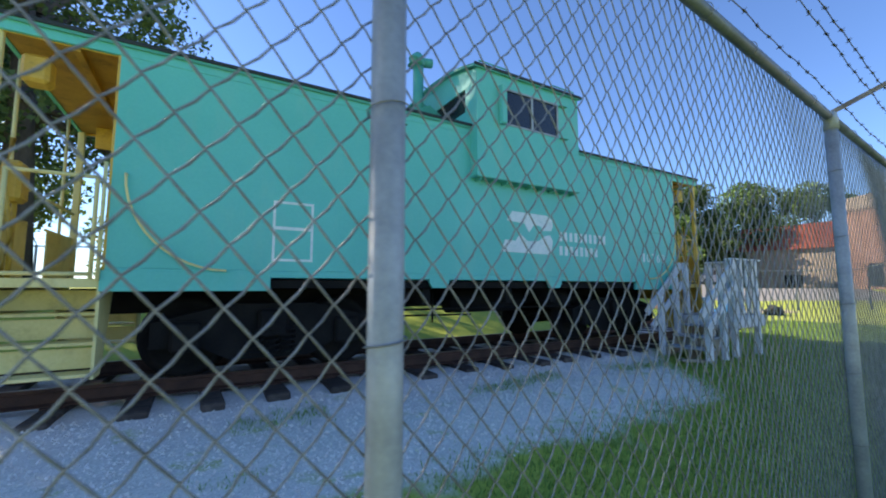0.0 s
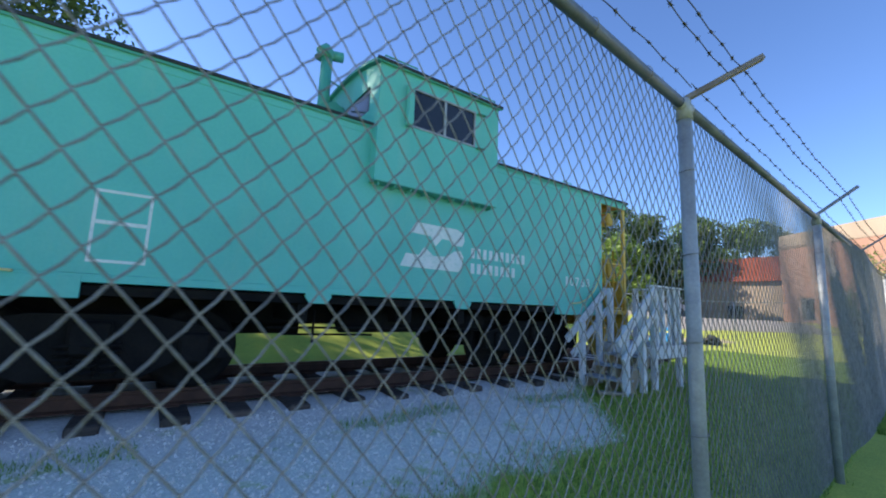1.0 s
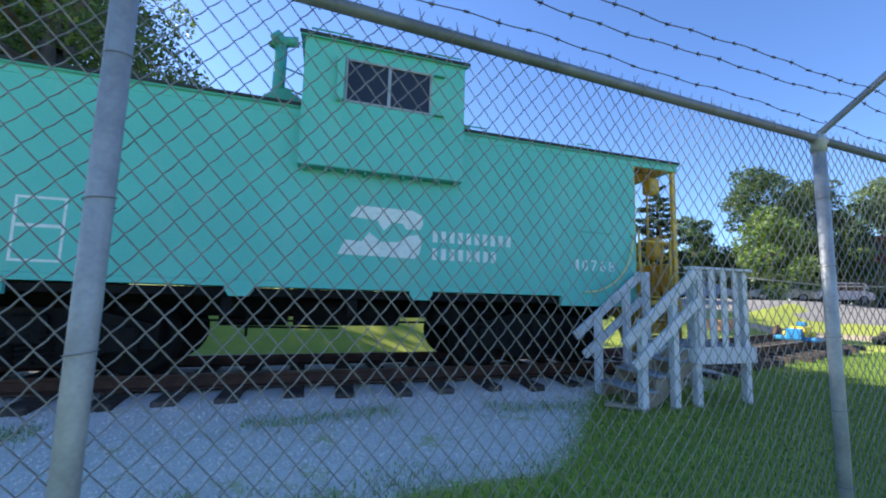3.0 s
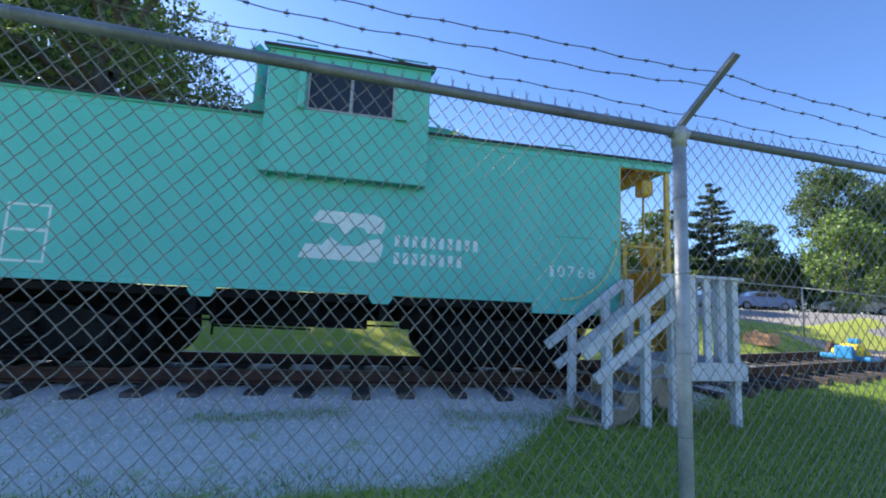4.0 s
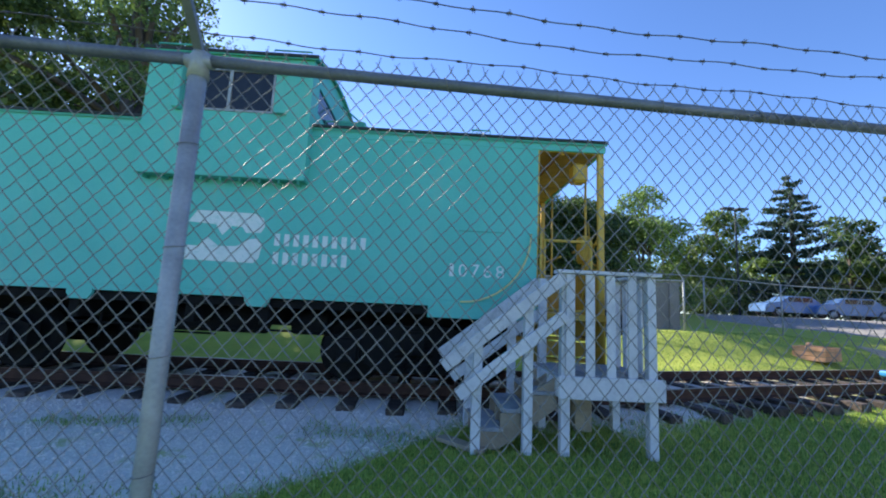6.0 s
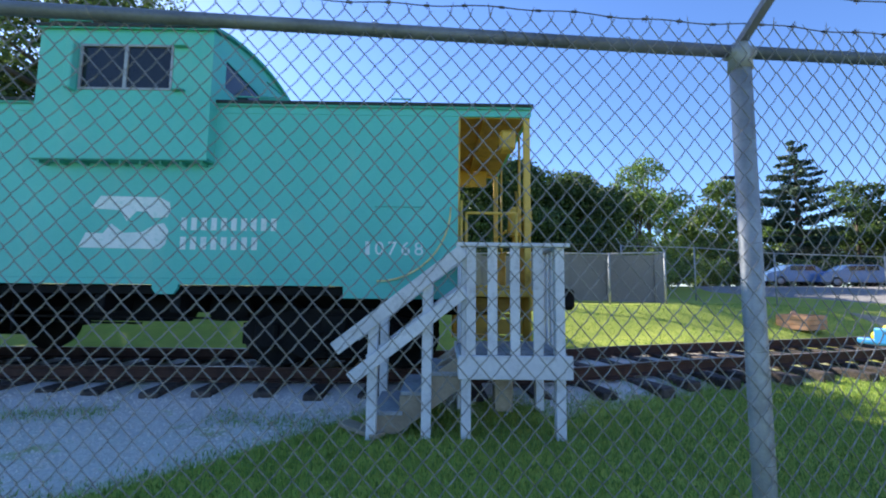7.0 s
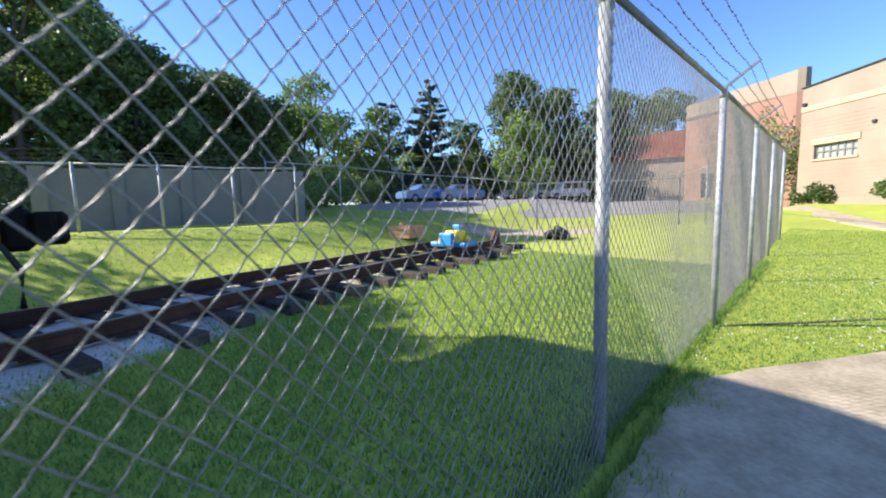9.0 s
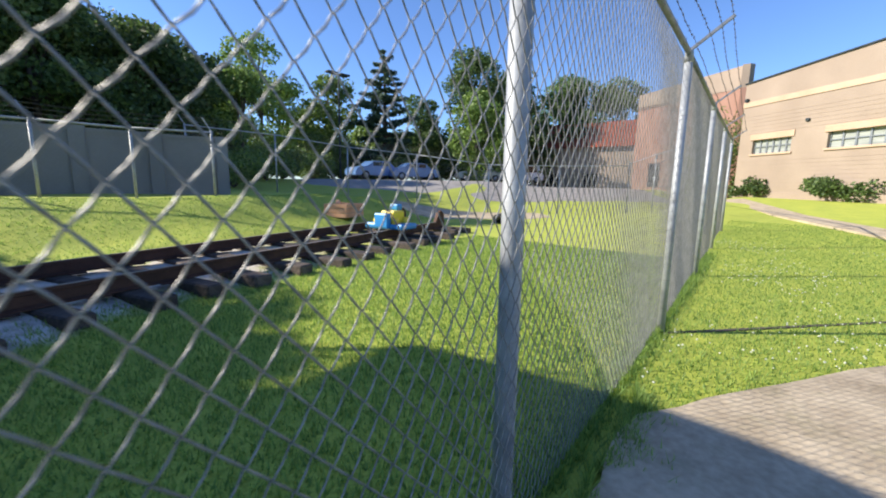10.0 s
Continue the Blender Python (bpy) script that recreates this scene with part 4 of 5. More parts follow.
# ---------- chain-link fences ----------
def fabric(name, p, q, z0, z1, parent, w=0.070, r=0.0016, sides=4, seed=0, slack=0.012, bend=False):
    """Woven wire between two posts: every wire a zigzag that hooks into its neighbours."""
    p, q = np.array(p, float), np.array(q, float)
    length = float(np.linalg.norm(q - p))
    t = (q - p) / length
    nrm = np.array([-t[1], t[0]])
    half = w / 2
    cols = int(round(length / half))
    half = length / cols
    rows = int(round((z1 - z0) / (half * 1.155)))
    hz = (z1 - z0) / rows
    i = np.arange(cols)[:, None]
    j = np.arange(rows + 1)[None, :]
    side = (i + j) % 2
    s = (i + side) * half
    z = z0 + j * hz + 0 * i
    s = s + 0.004 * np.sin(3.1 * z + 1.7 * s + seed) + 0.003 * np.sin(11 * s + 5 * z)
    zz = z + 0.005 * np.sin(2.3 * s + 2.1 * z + seed)
    d = np.where(side == 1, 1.0, -1.0) * r * 0.95
    d = d + slack * np.sin(math.pi * np.clip(s / length, 0, 1)) * np.sin(2.6 * s + 3.0 * z + seed) * (1 - soft(z1 - 0.25, z1, z))
    c = np.stack([p[0] + t[0] * s + nrm[0] * d, p[1] + t[1] * s + nrm[1] * d, zz], -1)
    ends = c[:, -1].copy()
    if bend:
        # a point between the knuckles; the rising runs are bowed, as the weave leaves them
        rise = np.where((c[:, 1:] - c[:, :-1]) @ np.array([t[0], t[1], 0.0]) > 0, 1.0, -0.25)[..., None]
        mid = (c[:, 1:] + c[:, :-1]) / 2 + rise * np.array([t[0] * 0.0019, t[1] * 0.0019, -0.0019])
        full = np.empty((cols, 2 * c.shape[1] - 1, 3))
        full[:, 0::2], full[:, 1::2] = c, mid
        c = full
        rows = c.shape[1] - 1
    tan = np.zeros_like(c)
    tan[:, 1:-1] = c[:, 2:] - c[:, :-2]
    tan[:, 0], tan[:, -1] = c[:, 1] - c[:, 0], c[:, -1] - c[:, -2]
    tan /= np.linalg.norm(tan, axis=-1, keepdims=True)
    n3 = np.array([nrm[0], nrm[1], 0.0])
    u = np.cross(tan, n3)
    u /= np.linalg.norm(u, axis=-1, keepdims=True)
    v = np.cross(u, tan)
    ang = 2 * math.pi * np.arange(sides) / sides
    ring = c[:, :, None, :] + r * (np.cos(ang)[None, None, :, None] * u[:, :, None, :] + np.sin(ang)[None, None, :, None] * v[:, :, None, :])
    base = np.arange(cols * (rows + 1) * sides).reshape(cols, rows + 1, sides)
    a, b = base[:, :-1], base[:, 1:]
    f = np.stack([a, np.roll(a, -1, 2), np.roll(b, -1, 2), b], -1).reshape(-1, 4)
    verts = ring.reshape(-1, 3)
    # twisted selvage: short prongs over the top rail
    extra_v, extra_f, k0 = [], [], len(verts)
    rng = np.random.RandomState(seed + 5)
    for m in range(cols // 2):
        base_p = ends[2 * m]
        for sg in (-1, 1):
            tip = base_p + np.array([t[0] * sg * 0.010, t[1] * sg * 0.010, 0.0]) + n3 * rng.uniform(-0.018, 0.018) + np.array([0, 0, 0.026 + rng.uniform(-0.010, 0.012)])
            e = np.array([t[0], t[1], 0]) * r
            o = n3 * r
            extra_v += [base_p - e, base_p + e, base_p + o, tip - e * 0.6, tip + e * 0.6, tip + o * 0.6]
            extra_f += [(k0, k0 + 1, k0 + 4, k0 + 3), (k0 + 1, k0 + 2, k0 + 5, k0 + 4), (k0 + 2, k0, k0 + 3, k0 + 5)]
            k0 += 6
    me_v = verts.tolist() + [x.tolist() for x in extra_v]
    return raw(name, me_v, f.tolist() + extra_f, M_WIRE, parent, True)


def barbed(p, q, parent, seed, sag=0.03, r=0.0021):
    rng = random.Random(seed)
    p, q = Vector(p), Vector(q)
    n = 60
    bm = bmesh.new()

    def at(f):
        v = p.lerp(q, f)
        v.z -= sag * 4 * f * (1 - f)
        v.z += 0.006 * math.sin(17 * f + seed) + 0.004 * math.sin(61 * f + 2 * seed)
        return v
    tube(bm, [at(i / n) for i in range(n + 1)], r, 5, False)
    d = (q - p).normalized()
    for k in range(int((q - p).length / 0.125)):
        c = at((k + 0.5) * 0.125 / (q - p).length)
        for j in range(2):
            o = Vector((rng.uniform(-0.3, 0.3), rng.uniform(-1, 1), rng.uniform(-1, 1))).normalized()
            tube(bm, [c - 0.012 * o + 0.004 * j * d, c + 0.012 * o + 0.004 * j * d], 0.0015, 3, False)
        tube(bm, [c - 0.009 * d, c + 0.009 * d], 0.0046, 5, False)
    return obj("barbed_strand", bm, M_BARB, parent, "", True)


POSTS = [(-6.18, 0.50), (-3.13, 0.75), (-0.10, 1.00), (2.62, 1.22), (5.66, 1.455), (8.71, 1.69), (11.73, 2.005), (14.77, 2.265), (17.8, 2.55), (20.84, 2.82), (23.87, 3.08)]
TOPS = [2.20, 2.20, 2.21, 2.22, 2.24, 2.25, 2.34, 2.42, 2.48, 2.53, 2.57]
RADII = [0.029, 0.029, 0.0275, 0.029, 0.030, 0.034, 0.034, 0.032, 0.032, 0.032, 0.032]
ARM_RUST = (3, 6)


def main_fence():
    fe = thing("chain_link_fence", (8.7, 1.66, -0.03), "galvanised chain-link fence with top rail and angled barbed wire arms", "fence")
    # outward normal: towards the walkway
    arms = []
    for i, ((x, y), top) in enumerate(zip(POSTS, TOPS)):
        gzp = gz(x, y)
        post = obj("post", tubed([(x, y, gzp - 0.05), (x, y, top - 0.02)], RADII[i], 14), M_GALV, fe, "", True)
        bm = bmesh.new()
        tube(bm, [(x, y, top - 0.07), (x, y, top + 0.012), (x, y, top + 0.03)], RADII[i] + 0.0055, 14, True, 0.026)
        tube(bm, [(x - 0.045, y - 0.0, top - 0.005), (x + 0.045, y + 0.0, top - 0.005)], 0.0265, 12)
        obj("rail_cap", bm, M_GALV, post, "", True)
        tip = Vector((x + 0.17, y - 0.25, top + 0.17)) if i == 3 else Vector((x + 0.04, y - 0.29, top + 0.235))
        root = Vector((x, y - 0.01, top + 0.02))
        bm = bmesh.new()
        d = (tip - root)
        turn = d.to_track_quat("X", "Z").to_matrix().to_4x4()
        m = Matrix.Translation(root) @ turn
        box(bm, 0, d.length, -0.015, 0.015, -0.004, 0.0, 0, m)
        box(bm, 0, d.length, -0.015, -0.011, 0.0, 0.018, 0, m)
        box(bm, 0, d.length, 0.011, 0.015, 0.0, 0.018, 0, m)
        obj("barb_arm", bm, M_RUSTARM if i in ARM_RUST else M_RAIL, post, "angled pressed-steel barbed wire arm")
        arms.append((root, tip))
    for i in range(len(POSTS) - 1):
        (xa, ya), (xb, yb), ta, tb = POSTS[i], POSTS[i + 1], TOPS[i], TOPS[i + 1]
        obj("top_rail", tubed([(xa, ya, ta), (xb, yb, tb)], 0.0215, 12), M_RAIL, fe, "", True)
        near = 1 <= i <= 7
        zt = min(ta, tb) + 0.066
        side_a, side_b = (-0.041 if i == 5 else 0.035), (-0.041 if i in (4, 5) else 0.035)
        f = fabric("chain_link_fabric", (xa, ya + side_a), (xb, yb + side_b), gz((xa + xb) / 2, ya) + 0.03, zt, fe, 0.0695, 0.0022, 4 if near else 3, i * 3, 0.012, near)
        f["label"] = "woven galvanised diamond mesh"
        for k, fr in enumerate((0.95, 0.70, 0.45) if i >= 5 else (0.73, 0.56)):
            barbed(arms[i][0].lerp(arms[i][1], fr) + Vector((0, 0, 0.012)), arms[i + 1][0].lerp(arms[i + 1][1], fr) + Vector((0, 0, 0.012)), fe, i * 7 + k, 0.02 + 0.02 * ((i + k) % 3))
        barbed((xa, ya - 0.036, ta + 0.082), (xb, yb - 0.036, tb + 0.082), fe, i * 7 + 5, 0.006)
        # tie wires along the rail and the posts
        for k in range(1, 7):
            fr = k / 7
            tie_wire(fe, "rail", Vector((xa + (xb - xa) * fr, ya + (yb - ya) * fr, ta + (tb - ta) * fr)))
        for k in range(1, 6):
            tie_wire(fe, "post", Vector((xa, ya, 0.1 + 0.36 * k)))


TIES = {}


def tie_wire(parent, way, at):
    if way not in TIES:
        bm = bmesh.new()
        if way == "rail":
            tube(bm, [(0.003 * q, 0.026 * math.cos(0.5 * q), 0.026 * math.sin(0.5 * q)) for q in range(13)], 0.0016, 4, False)
        else:
            tube(bm, [(0.032 * math.cos(0.5 * q), 0.034 * math.sin(0.5 * q), 0.002 * q) for q in range(14)], 0.0016, 4, False)
        o = obj("tie_wire", bm, M_WIRE, parent, "", True)
        TIES[way] = o.data
    else:
        o = new("tie_wire", TIES[way])
        o.parent = parent
        o.matrix_parent_inverse = parent.matrix_world.inverted()
    o.matrix_basis = Matrix.Translation(at)


main_fence()


def yard_fence(points, tops, label, w, arm_every=0, rail=True):
    """A fence further off, along a polyline of posts."""
    x, y = points[0]
    fe = thing("yard_fence", (x, y, gz(x, y)), label, "fence")
    for i, (x, y) in enumerate(points):
        g = gz(x, y)
        post = obj("post", tubed([(x, y, g - 0.05), (x, y, g + tops)], 0.032, 10), M_GALV, fe, "", True)
        if arm_every and i % arm_every == 0:
            obj("barb_arm", tubed([(x, y, g + tops), (x - 0.15, y + 0.12, g + tops + 0.32)], 0.016, 6), M_GALV, post)
    for (xa, ya), (xb, yb) in zip(points, points[1:]):
        ga, gb = gz(xa, ya), gz(xb, yb)
        if rail:
            obj("top_rail", tubed([(xa, ya, ga + tops - 0.03), (xb, yb, gb + tops - 0.03)], 0.024, 8), M_GALV, fe, "", True)
        f = fabric("chain_link_fabric", (xa, ya), (xb, yb), min(ga, gb) + 0.04, min(ga, gb) + tops - 0.02, fe, w, 0.0024, 3, 2)
        if arm_every:
            for k, dz in enumerate((0.10, 0.2, 0.3)):
                obj("barbed_strand", tubed([(xa - 0.45 * dz, ya + 0.36 * dz, ga + tops + dz), ((xa + xb) / 2 - 0.45 * dz, (ya + yb) / 2 + 0.36 * dz, (ga + gb) / 2 + tops + dz - 0.03), (xb - 0.45 * dz, yb + 0.36 * dz, gb + tops + dz)], 0.005, 4), M_BARB, fe)


SCREENED = [(14.6 - 1.6 * k, 12.75 + 0.30 * k) for k in range(14)]
yard_fence(SCREENED, 1.62, "chain-link fence with a barbed top along the lawn bank", 0.075, 2)


def back_wall():
    """A low grey wall with piers and a coping on the level ground behind the bank fence, added as a stand-in for the
    grey area there.
    """
    ax, ay, bx, by = 15.6, 15.0, 9.14, 16.2
    n = 4
    dx, dy = (bx - ax) / n, (by - ay) / n
    ln = math.hypot(dx, dy)
    turn = math.atan2(dy, dx)
    w = thing("yard_stand_in_wall", (ax, ay, gz(ax, ay)), "low grey wall standing in for the grey area beyond the chain-link fence", "wall")
    for k in range(n + 1):
        x, y = ax + dx * k, ay + dy * k
        g = gz(x, y)

        def block(name, u, length, thick, z0, z1, mat, proud=0.0):
            bm = bmesh.new()
            bmesh.ops.create_cube(bm, size=1)
            m = Matrix.Translation((x + u * dx / ln, y + u * dy / ln, g + (z0 + z1) / 2)) @ Matrix.Rotation(turn, 4, 'Z') @ Matrix.Diagonal((length, thick, z1 - z0, 1))
            bm.transform(m)
            bmesh.ops.bevel(bm, geom=bm.edges[:], offset=0.012, segments=1, affect='EDGES')
            return obj(name, bm, mat, w)
        block("pier", 0, 0.32, 0.34, -0.3, 1.72, M_SCREEN)
        if k < n:
            block("wall_panel", ln / 2, ln - 0.32, 0.2, -0.3, 1.62, M_SCREEN)
            block("coping", ln / 2, ln - 0.32, 0.27, 1.624, 1.69, M_SCREEN)


back_wall()
PERIM = [(15.4, 17.5), (18.6, 17.6), (21.9, 17.4), (24.2, 15.2), (26.6, 12.8), (29.0, 10.4), (31.4, 8.0)]
yard_fence(PERIM, 2.3, "far chain-link perimeter fence before the car park", 0.12, 2)
yard_fence([(23.87, 3.08), (26.4, 4.6), (28.9, 6.2), (31.4, 8.0)], 2.4, "chain-link fence closing the corner of the yard", 0.12, 0)


# ---------- slab, paths, car park ----------
def flat_piece(name, pts, thick, mat, label, category, lift=0.02):
    bm = bmesh.new()
    top = [bm.verts.new((x, y, gz(x, y) + lift)) for x, y in pts]
    low = [bm.verts.new((x, y, gz(x, y) + lift - thick)) for x, y in pts]
    f = bm.faces.new(top)
    for i in range(len(pts)):
        j = (i + 1) % len(pts)
        bm.faces.new((top[j], top[i], low[i], low[j]))
    bmesh.ops.recalc_face_normals(bm, faces=bm.faces)
    return tagged(obj(name, bm, mat), label, category, kind="structure")


def slab():
    def fy(x):
        return 2.005 + (x - 11.73) * 0.086 - 0.15 + 0.03 * float(soft(12.0, 13.0, x)) + 0.02 * math.sin(11 * x) + 0.012 * math.sin(29 * x)
    inner = [(9.6 + 0.2 * i, fy(9.6 + 0.2 * i)) for i in range(18)]
    curve = [(13.1, 1.99), (13.34, 1.83), (13.58, 1.69), (13.82, 1.57), (14.36, 1.26), (14.8, 1.0), (15.25, 0.71), (15.8, 0.38), (16.4, 0.05), (17.0, -0.3)]
    curve = [(x + 0.02 * math.sin(9 * x), y + 0.03 * math.sin(7 * x)) for x, y in curve]
    rest = [(17.6, -1.0), (17.6, -3.0), (9.6, -3.0)]
    flat_piece("pavement", inner + curve + rest, 0.15, M_CONC, "worn buff concrete apron with a ragged grassy edge", "pavement", 0.035)
    for a, b in (((11.9, 1.45), (13.9, 0.2)),):
        j = flat_piece("pavement_joint", [a, (a[0] + 0.012, a[1] + 0.01), (b[0] + 0.012, b[1] + 0.01), b], 0.01, M_CONC, "pale filled joint in the concrete", "joint", 0.039)


slab()
flat_piece("lawn_seam", [(14.76, 2.19), (14.78, 2.22), (16.77, 0.66), (20.5, -2.2), (20.5, -2.25), (16.76, 0.61)], 0.02, M_BARK, "narrow bare earth seam across the verge", "lawn seam", 0.006)
flat_piece("footpath", [(19.0, -8.0), (20.6, -5.0), (24.0, -1.6), (29.0, 1.4), (36.0, 3.9), (36.0, 4.9), (28.6, 2.3), (23.4, -0.7), (19.8, -4.2), (17.8, -8.0)], 0.1, M_CONC, "pale concrete footpath across the lawn", "footpath", 0.05)


def draped(name, cx, cy, rx, ry, turn, mat, label, category, lift):
    """A thin sheet with an uneven outline that follows the ground."""
    verts, faces = [], []
    rings, spokes = 10, 40
    ca, sa = math.cos(radians(turn)), math.sin(radians(turn))
    for i in range(rings + 1):
        for j in range(spokes):
            a = 6.28319 * j / spokes
            f = i / rings * (1 + 0.05 * math.sin(3 * a + cx) + 0.03 * math.sin(7 * a))
            u, v = f * rx * math.copysign(abs(math.cos(a)) ** 0.6, math.cos(a)), f * ry * math.copysign(abs(math.sin(a)) ** 0.6, math.sin(a))
            x, y = cx + u * ca - v * sa, cy + u * sa + v * ca
            verts.append((x, y, gz(x, y) + (lift if i < rings else -0.03)))
    for i in range(rings):
        for j in range(spokes):
            k = (j + 1) % spokes
            faces.append((i * spokes + j, (i + 1) * spokes + j, (i + 1) * spokes + k, i * spokes + k))
    tagged(raw(name, verts, faces, mat), label, category, kind="structure")


draped("car_park", 37.2, 21.2, 14.5, 8.2, -42, M_ASPH, "pale grey asphalt car park beyond the fence", "car park", 0.05)
draped("gravel_patch", 24.8, 12.2, 3.6, 1.9, -35, M_CONC, "bare pale earth patch in the yard", "gravel patch", 0.03)


# ---------- loose things in the yard ----------
def crate(x, y, turn):
    g = gz(x, y)
    c = thing("planter_crate", (x, y, g), "low orange wooden crate on the lawn", "crate")
    m = pose(x, y, g, 0, 0, turn)
    for k in range(3):
        for a in (-0.36, 0.36):
            bm = bmesh.new()
            box(bm, -0.5, 0.5, a - 0.012, a + 0.012, 0.02 + 0.13 * k, 0.135 + 0.13 * k, 0.004, m)
            obj("slat", bm, M_CRATE, c)
            bm = bmesh.new()
            box(bm, a * 1.36 - 0.012, a * 1.36 + 0.012, -0.345, 0.345, 0.02 + 0.13 * k, 0.135 + 0.13 * k, 0.004, m)
            obj("slat", bm, M_CRATE, c)
    bm = bmesh.new()
    box(bm, -0.47, 0.47, -0.34, 0.34, 0.0, 0.30, 0.01, m)
    obj("soil", bm, M_RAWWOOD, c)
    bm = bmesh.new()
    tube(bm, [(x - 0.2, y, g + 0.3), (x - 0.21, y, g + 0.5)], 0.13, 9, True, 0.05)
    obj("ornament", bm, M_CRATE, c, "", True)


crate(17.7, 11.6, 25)


def ride_on_toy(x, y, turn):
    z = RAILZ + 0.0
    c = thing("ride_on_toy", (x, y, z), "blue and yellow plastic toy digger lying across the rails", "toy")
    m = pose(x, y, z, 0, 0, turn) @ Matrix.Diagonal((0.66, 0.6, 1.15, 1))
    def pc(name, mat, *b, bev=0.03):
        bm = bmesh.new()
        box(bm, *b, bev, m)
        return obj(name, bm, mat, c)
    pc("base", M_TOYB, -0.45, 0.45, -0.85, 0.85, 0.0, 0.10)
    pc("body", M_TOYY, -0.32, 0.28, -0.4, 0.2, 0.10, 0.34)
    pc("seat", M_TOYB, 0.05, 0.36, -0.25, 0.1, 0.345, 0.46)
    pc("scoop", M_TOYB, -0.62, -0.40, -0.35, 0.25, 0.02, 0.30)
    for sx in (-0.3, 0.28):
        for sy in (-0.5, 0.32):
            bm = bmesh.new()
            p = m @ Vector((sx, sy, 0.14))
            q = m @ Vector((sx, sy + 0.12, 0.14))
            tube(bm, [p, q], 0.094, 12)
            obj("wheel", bm, M_TOYY, c, "", True)


ride_on_toy(16.7, centre(16.7) - 0.55, 12)


def tyre_heap(x, y):
    rng = random.Random(3)
    for k, (dx, dy, dz, tilt) in enumerate(((0, 0, 0.0, 6), (0.42, 0.1, 0.02, 35), (-0.35, -0.05, 0.03, 18))):
        g = gz(x + dx, y + dy)
        bm = bmesh.new()
        n, mseg = 18, 8
        rings = []
        for i in range(n):
            a = 6.28319 * i / n
            rings.append([bm.verts.new(((0.26 + 0.085 * math.cos(6.28319 * j / mseg)) * math.cos(a), (0.26 + 0.085 * math.cos(6.28319 * j / mseg)) * math.sin(a), 0.10 * math.sin(6.28319 * j / mseg))) for j in range(mseg)])
        for i in range(n):
            for j in range(mseg):
                bm.faces.new((rings[i][j], rings[(i + 1) % n][j], rings[(i + 1) % n][(j + 1) % mseg], rings[i][(j + 1) % mseg]))
        t = obj("old_tyre", bm, M_RUBBER, None, "", True)
        t.matrix_world = pose(x + dx, y + dy, g + 0.10 + 0.22 * math.sin(radians(tilt)), tilt, 10 * k, 40 * k)
        tagged(t, "old black rubber tyre lying on the lawn", "tyre", "tyres in the yard")


tyre_heap(22.6, 9.1)


def car(x, y, turn, paint, label, tall):
    g = gz(x, y) + 0.07
    c = thing("parked_car", (x, y, g), label, "car", "cars in the car park")
    m = pose(x, y, g, 0, 0, turn)
    bm = bmesh.new()
    prism(bm, [(-2.2, 0.30), (-2.25, 0.75), (-2.1, 0.95), (-1.0, 1.02), (1.3, 1.02), (2.05, 0.88), (2.25, 0.70), (2.25, 0.30)], -0.88, 0.88)
    bmesh.ops.bevel(bm, geom=bm.edges[:], offset=0.05, segments=2, affect='EDGES')
    bmesh.ops.transform(bm, matrix=m, verts=bm.verts)
    obj("body", bm, paint, c)
    bm = bmesh.new()
    prism(bm, [(-2.0 if tall else -1.5, 1.0), (-1.75 if tall else -0.95, tall or 1.42), (0.45, tall or 1.45), (1.2, 1.0)], -0.74, 0.74)
    bmesh.ops.bevel(bm, geom=bm.edges[:], offset=0.05, segments=2, affect='EDGES')
    bmesh.ops.transform(bm, matrix=m, verts=bm.verts)
    cab = obj("cabin", bm, paint, c)
    zt = (tall or 1.45) - 0.10
    for s in (-1, 1):
        for a, b in ((-1.5 if tall else -0.95, -0.3), (-0.22, 0.62)):
            bm = bmesh.new()
            box(bm, a, b, min(s * 0.735, s * 0.75), max(s * 0.735, s * 0.75), 1.06, zt, 0.0, m)
            obj("window", bm, M_DARKGLASS, cab)
    for sx in (-1.4, 1.4):
        for s in (-1, 1):
            bm = bmesh.new()
            tube(bm, [m @ Vector((sx, s * 0.72, 0.32)), m @ Vector((sx, s * 0.92, 0.32))], 0.33, 16)
            w = obj("wheel", bm, M_RUBBER, c, "", True)
            bm = bmesh.new()
            tube(bm, [m @ Vector((sx, s * 0.9, 0.32)), m @ Vector((sx, s * 0.935, 0.32))], 0.2, 12)
            obj("rim", bm, M_GALV, w, "", True)


car(47.0, 23.6, 150, M_CARW, "white estate car parked beyond the perimeter fence", 1.75)
car(42.2, 25.2, 140, M_CARG, "grey saloon car parked beyond the perimeter fence", 0)
car(34.9, 26.8, 165, M_CARB, "blue saloon car parked beyond the perimeter fence", 0)
car(31.9, 28.0, 175, M_CARB, "blue saloon car parked beyond the perimeter fence", 0)


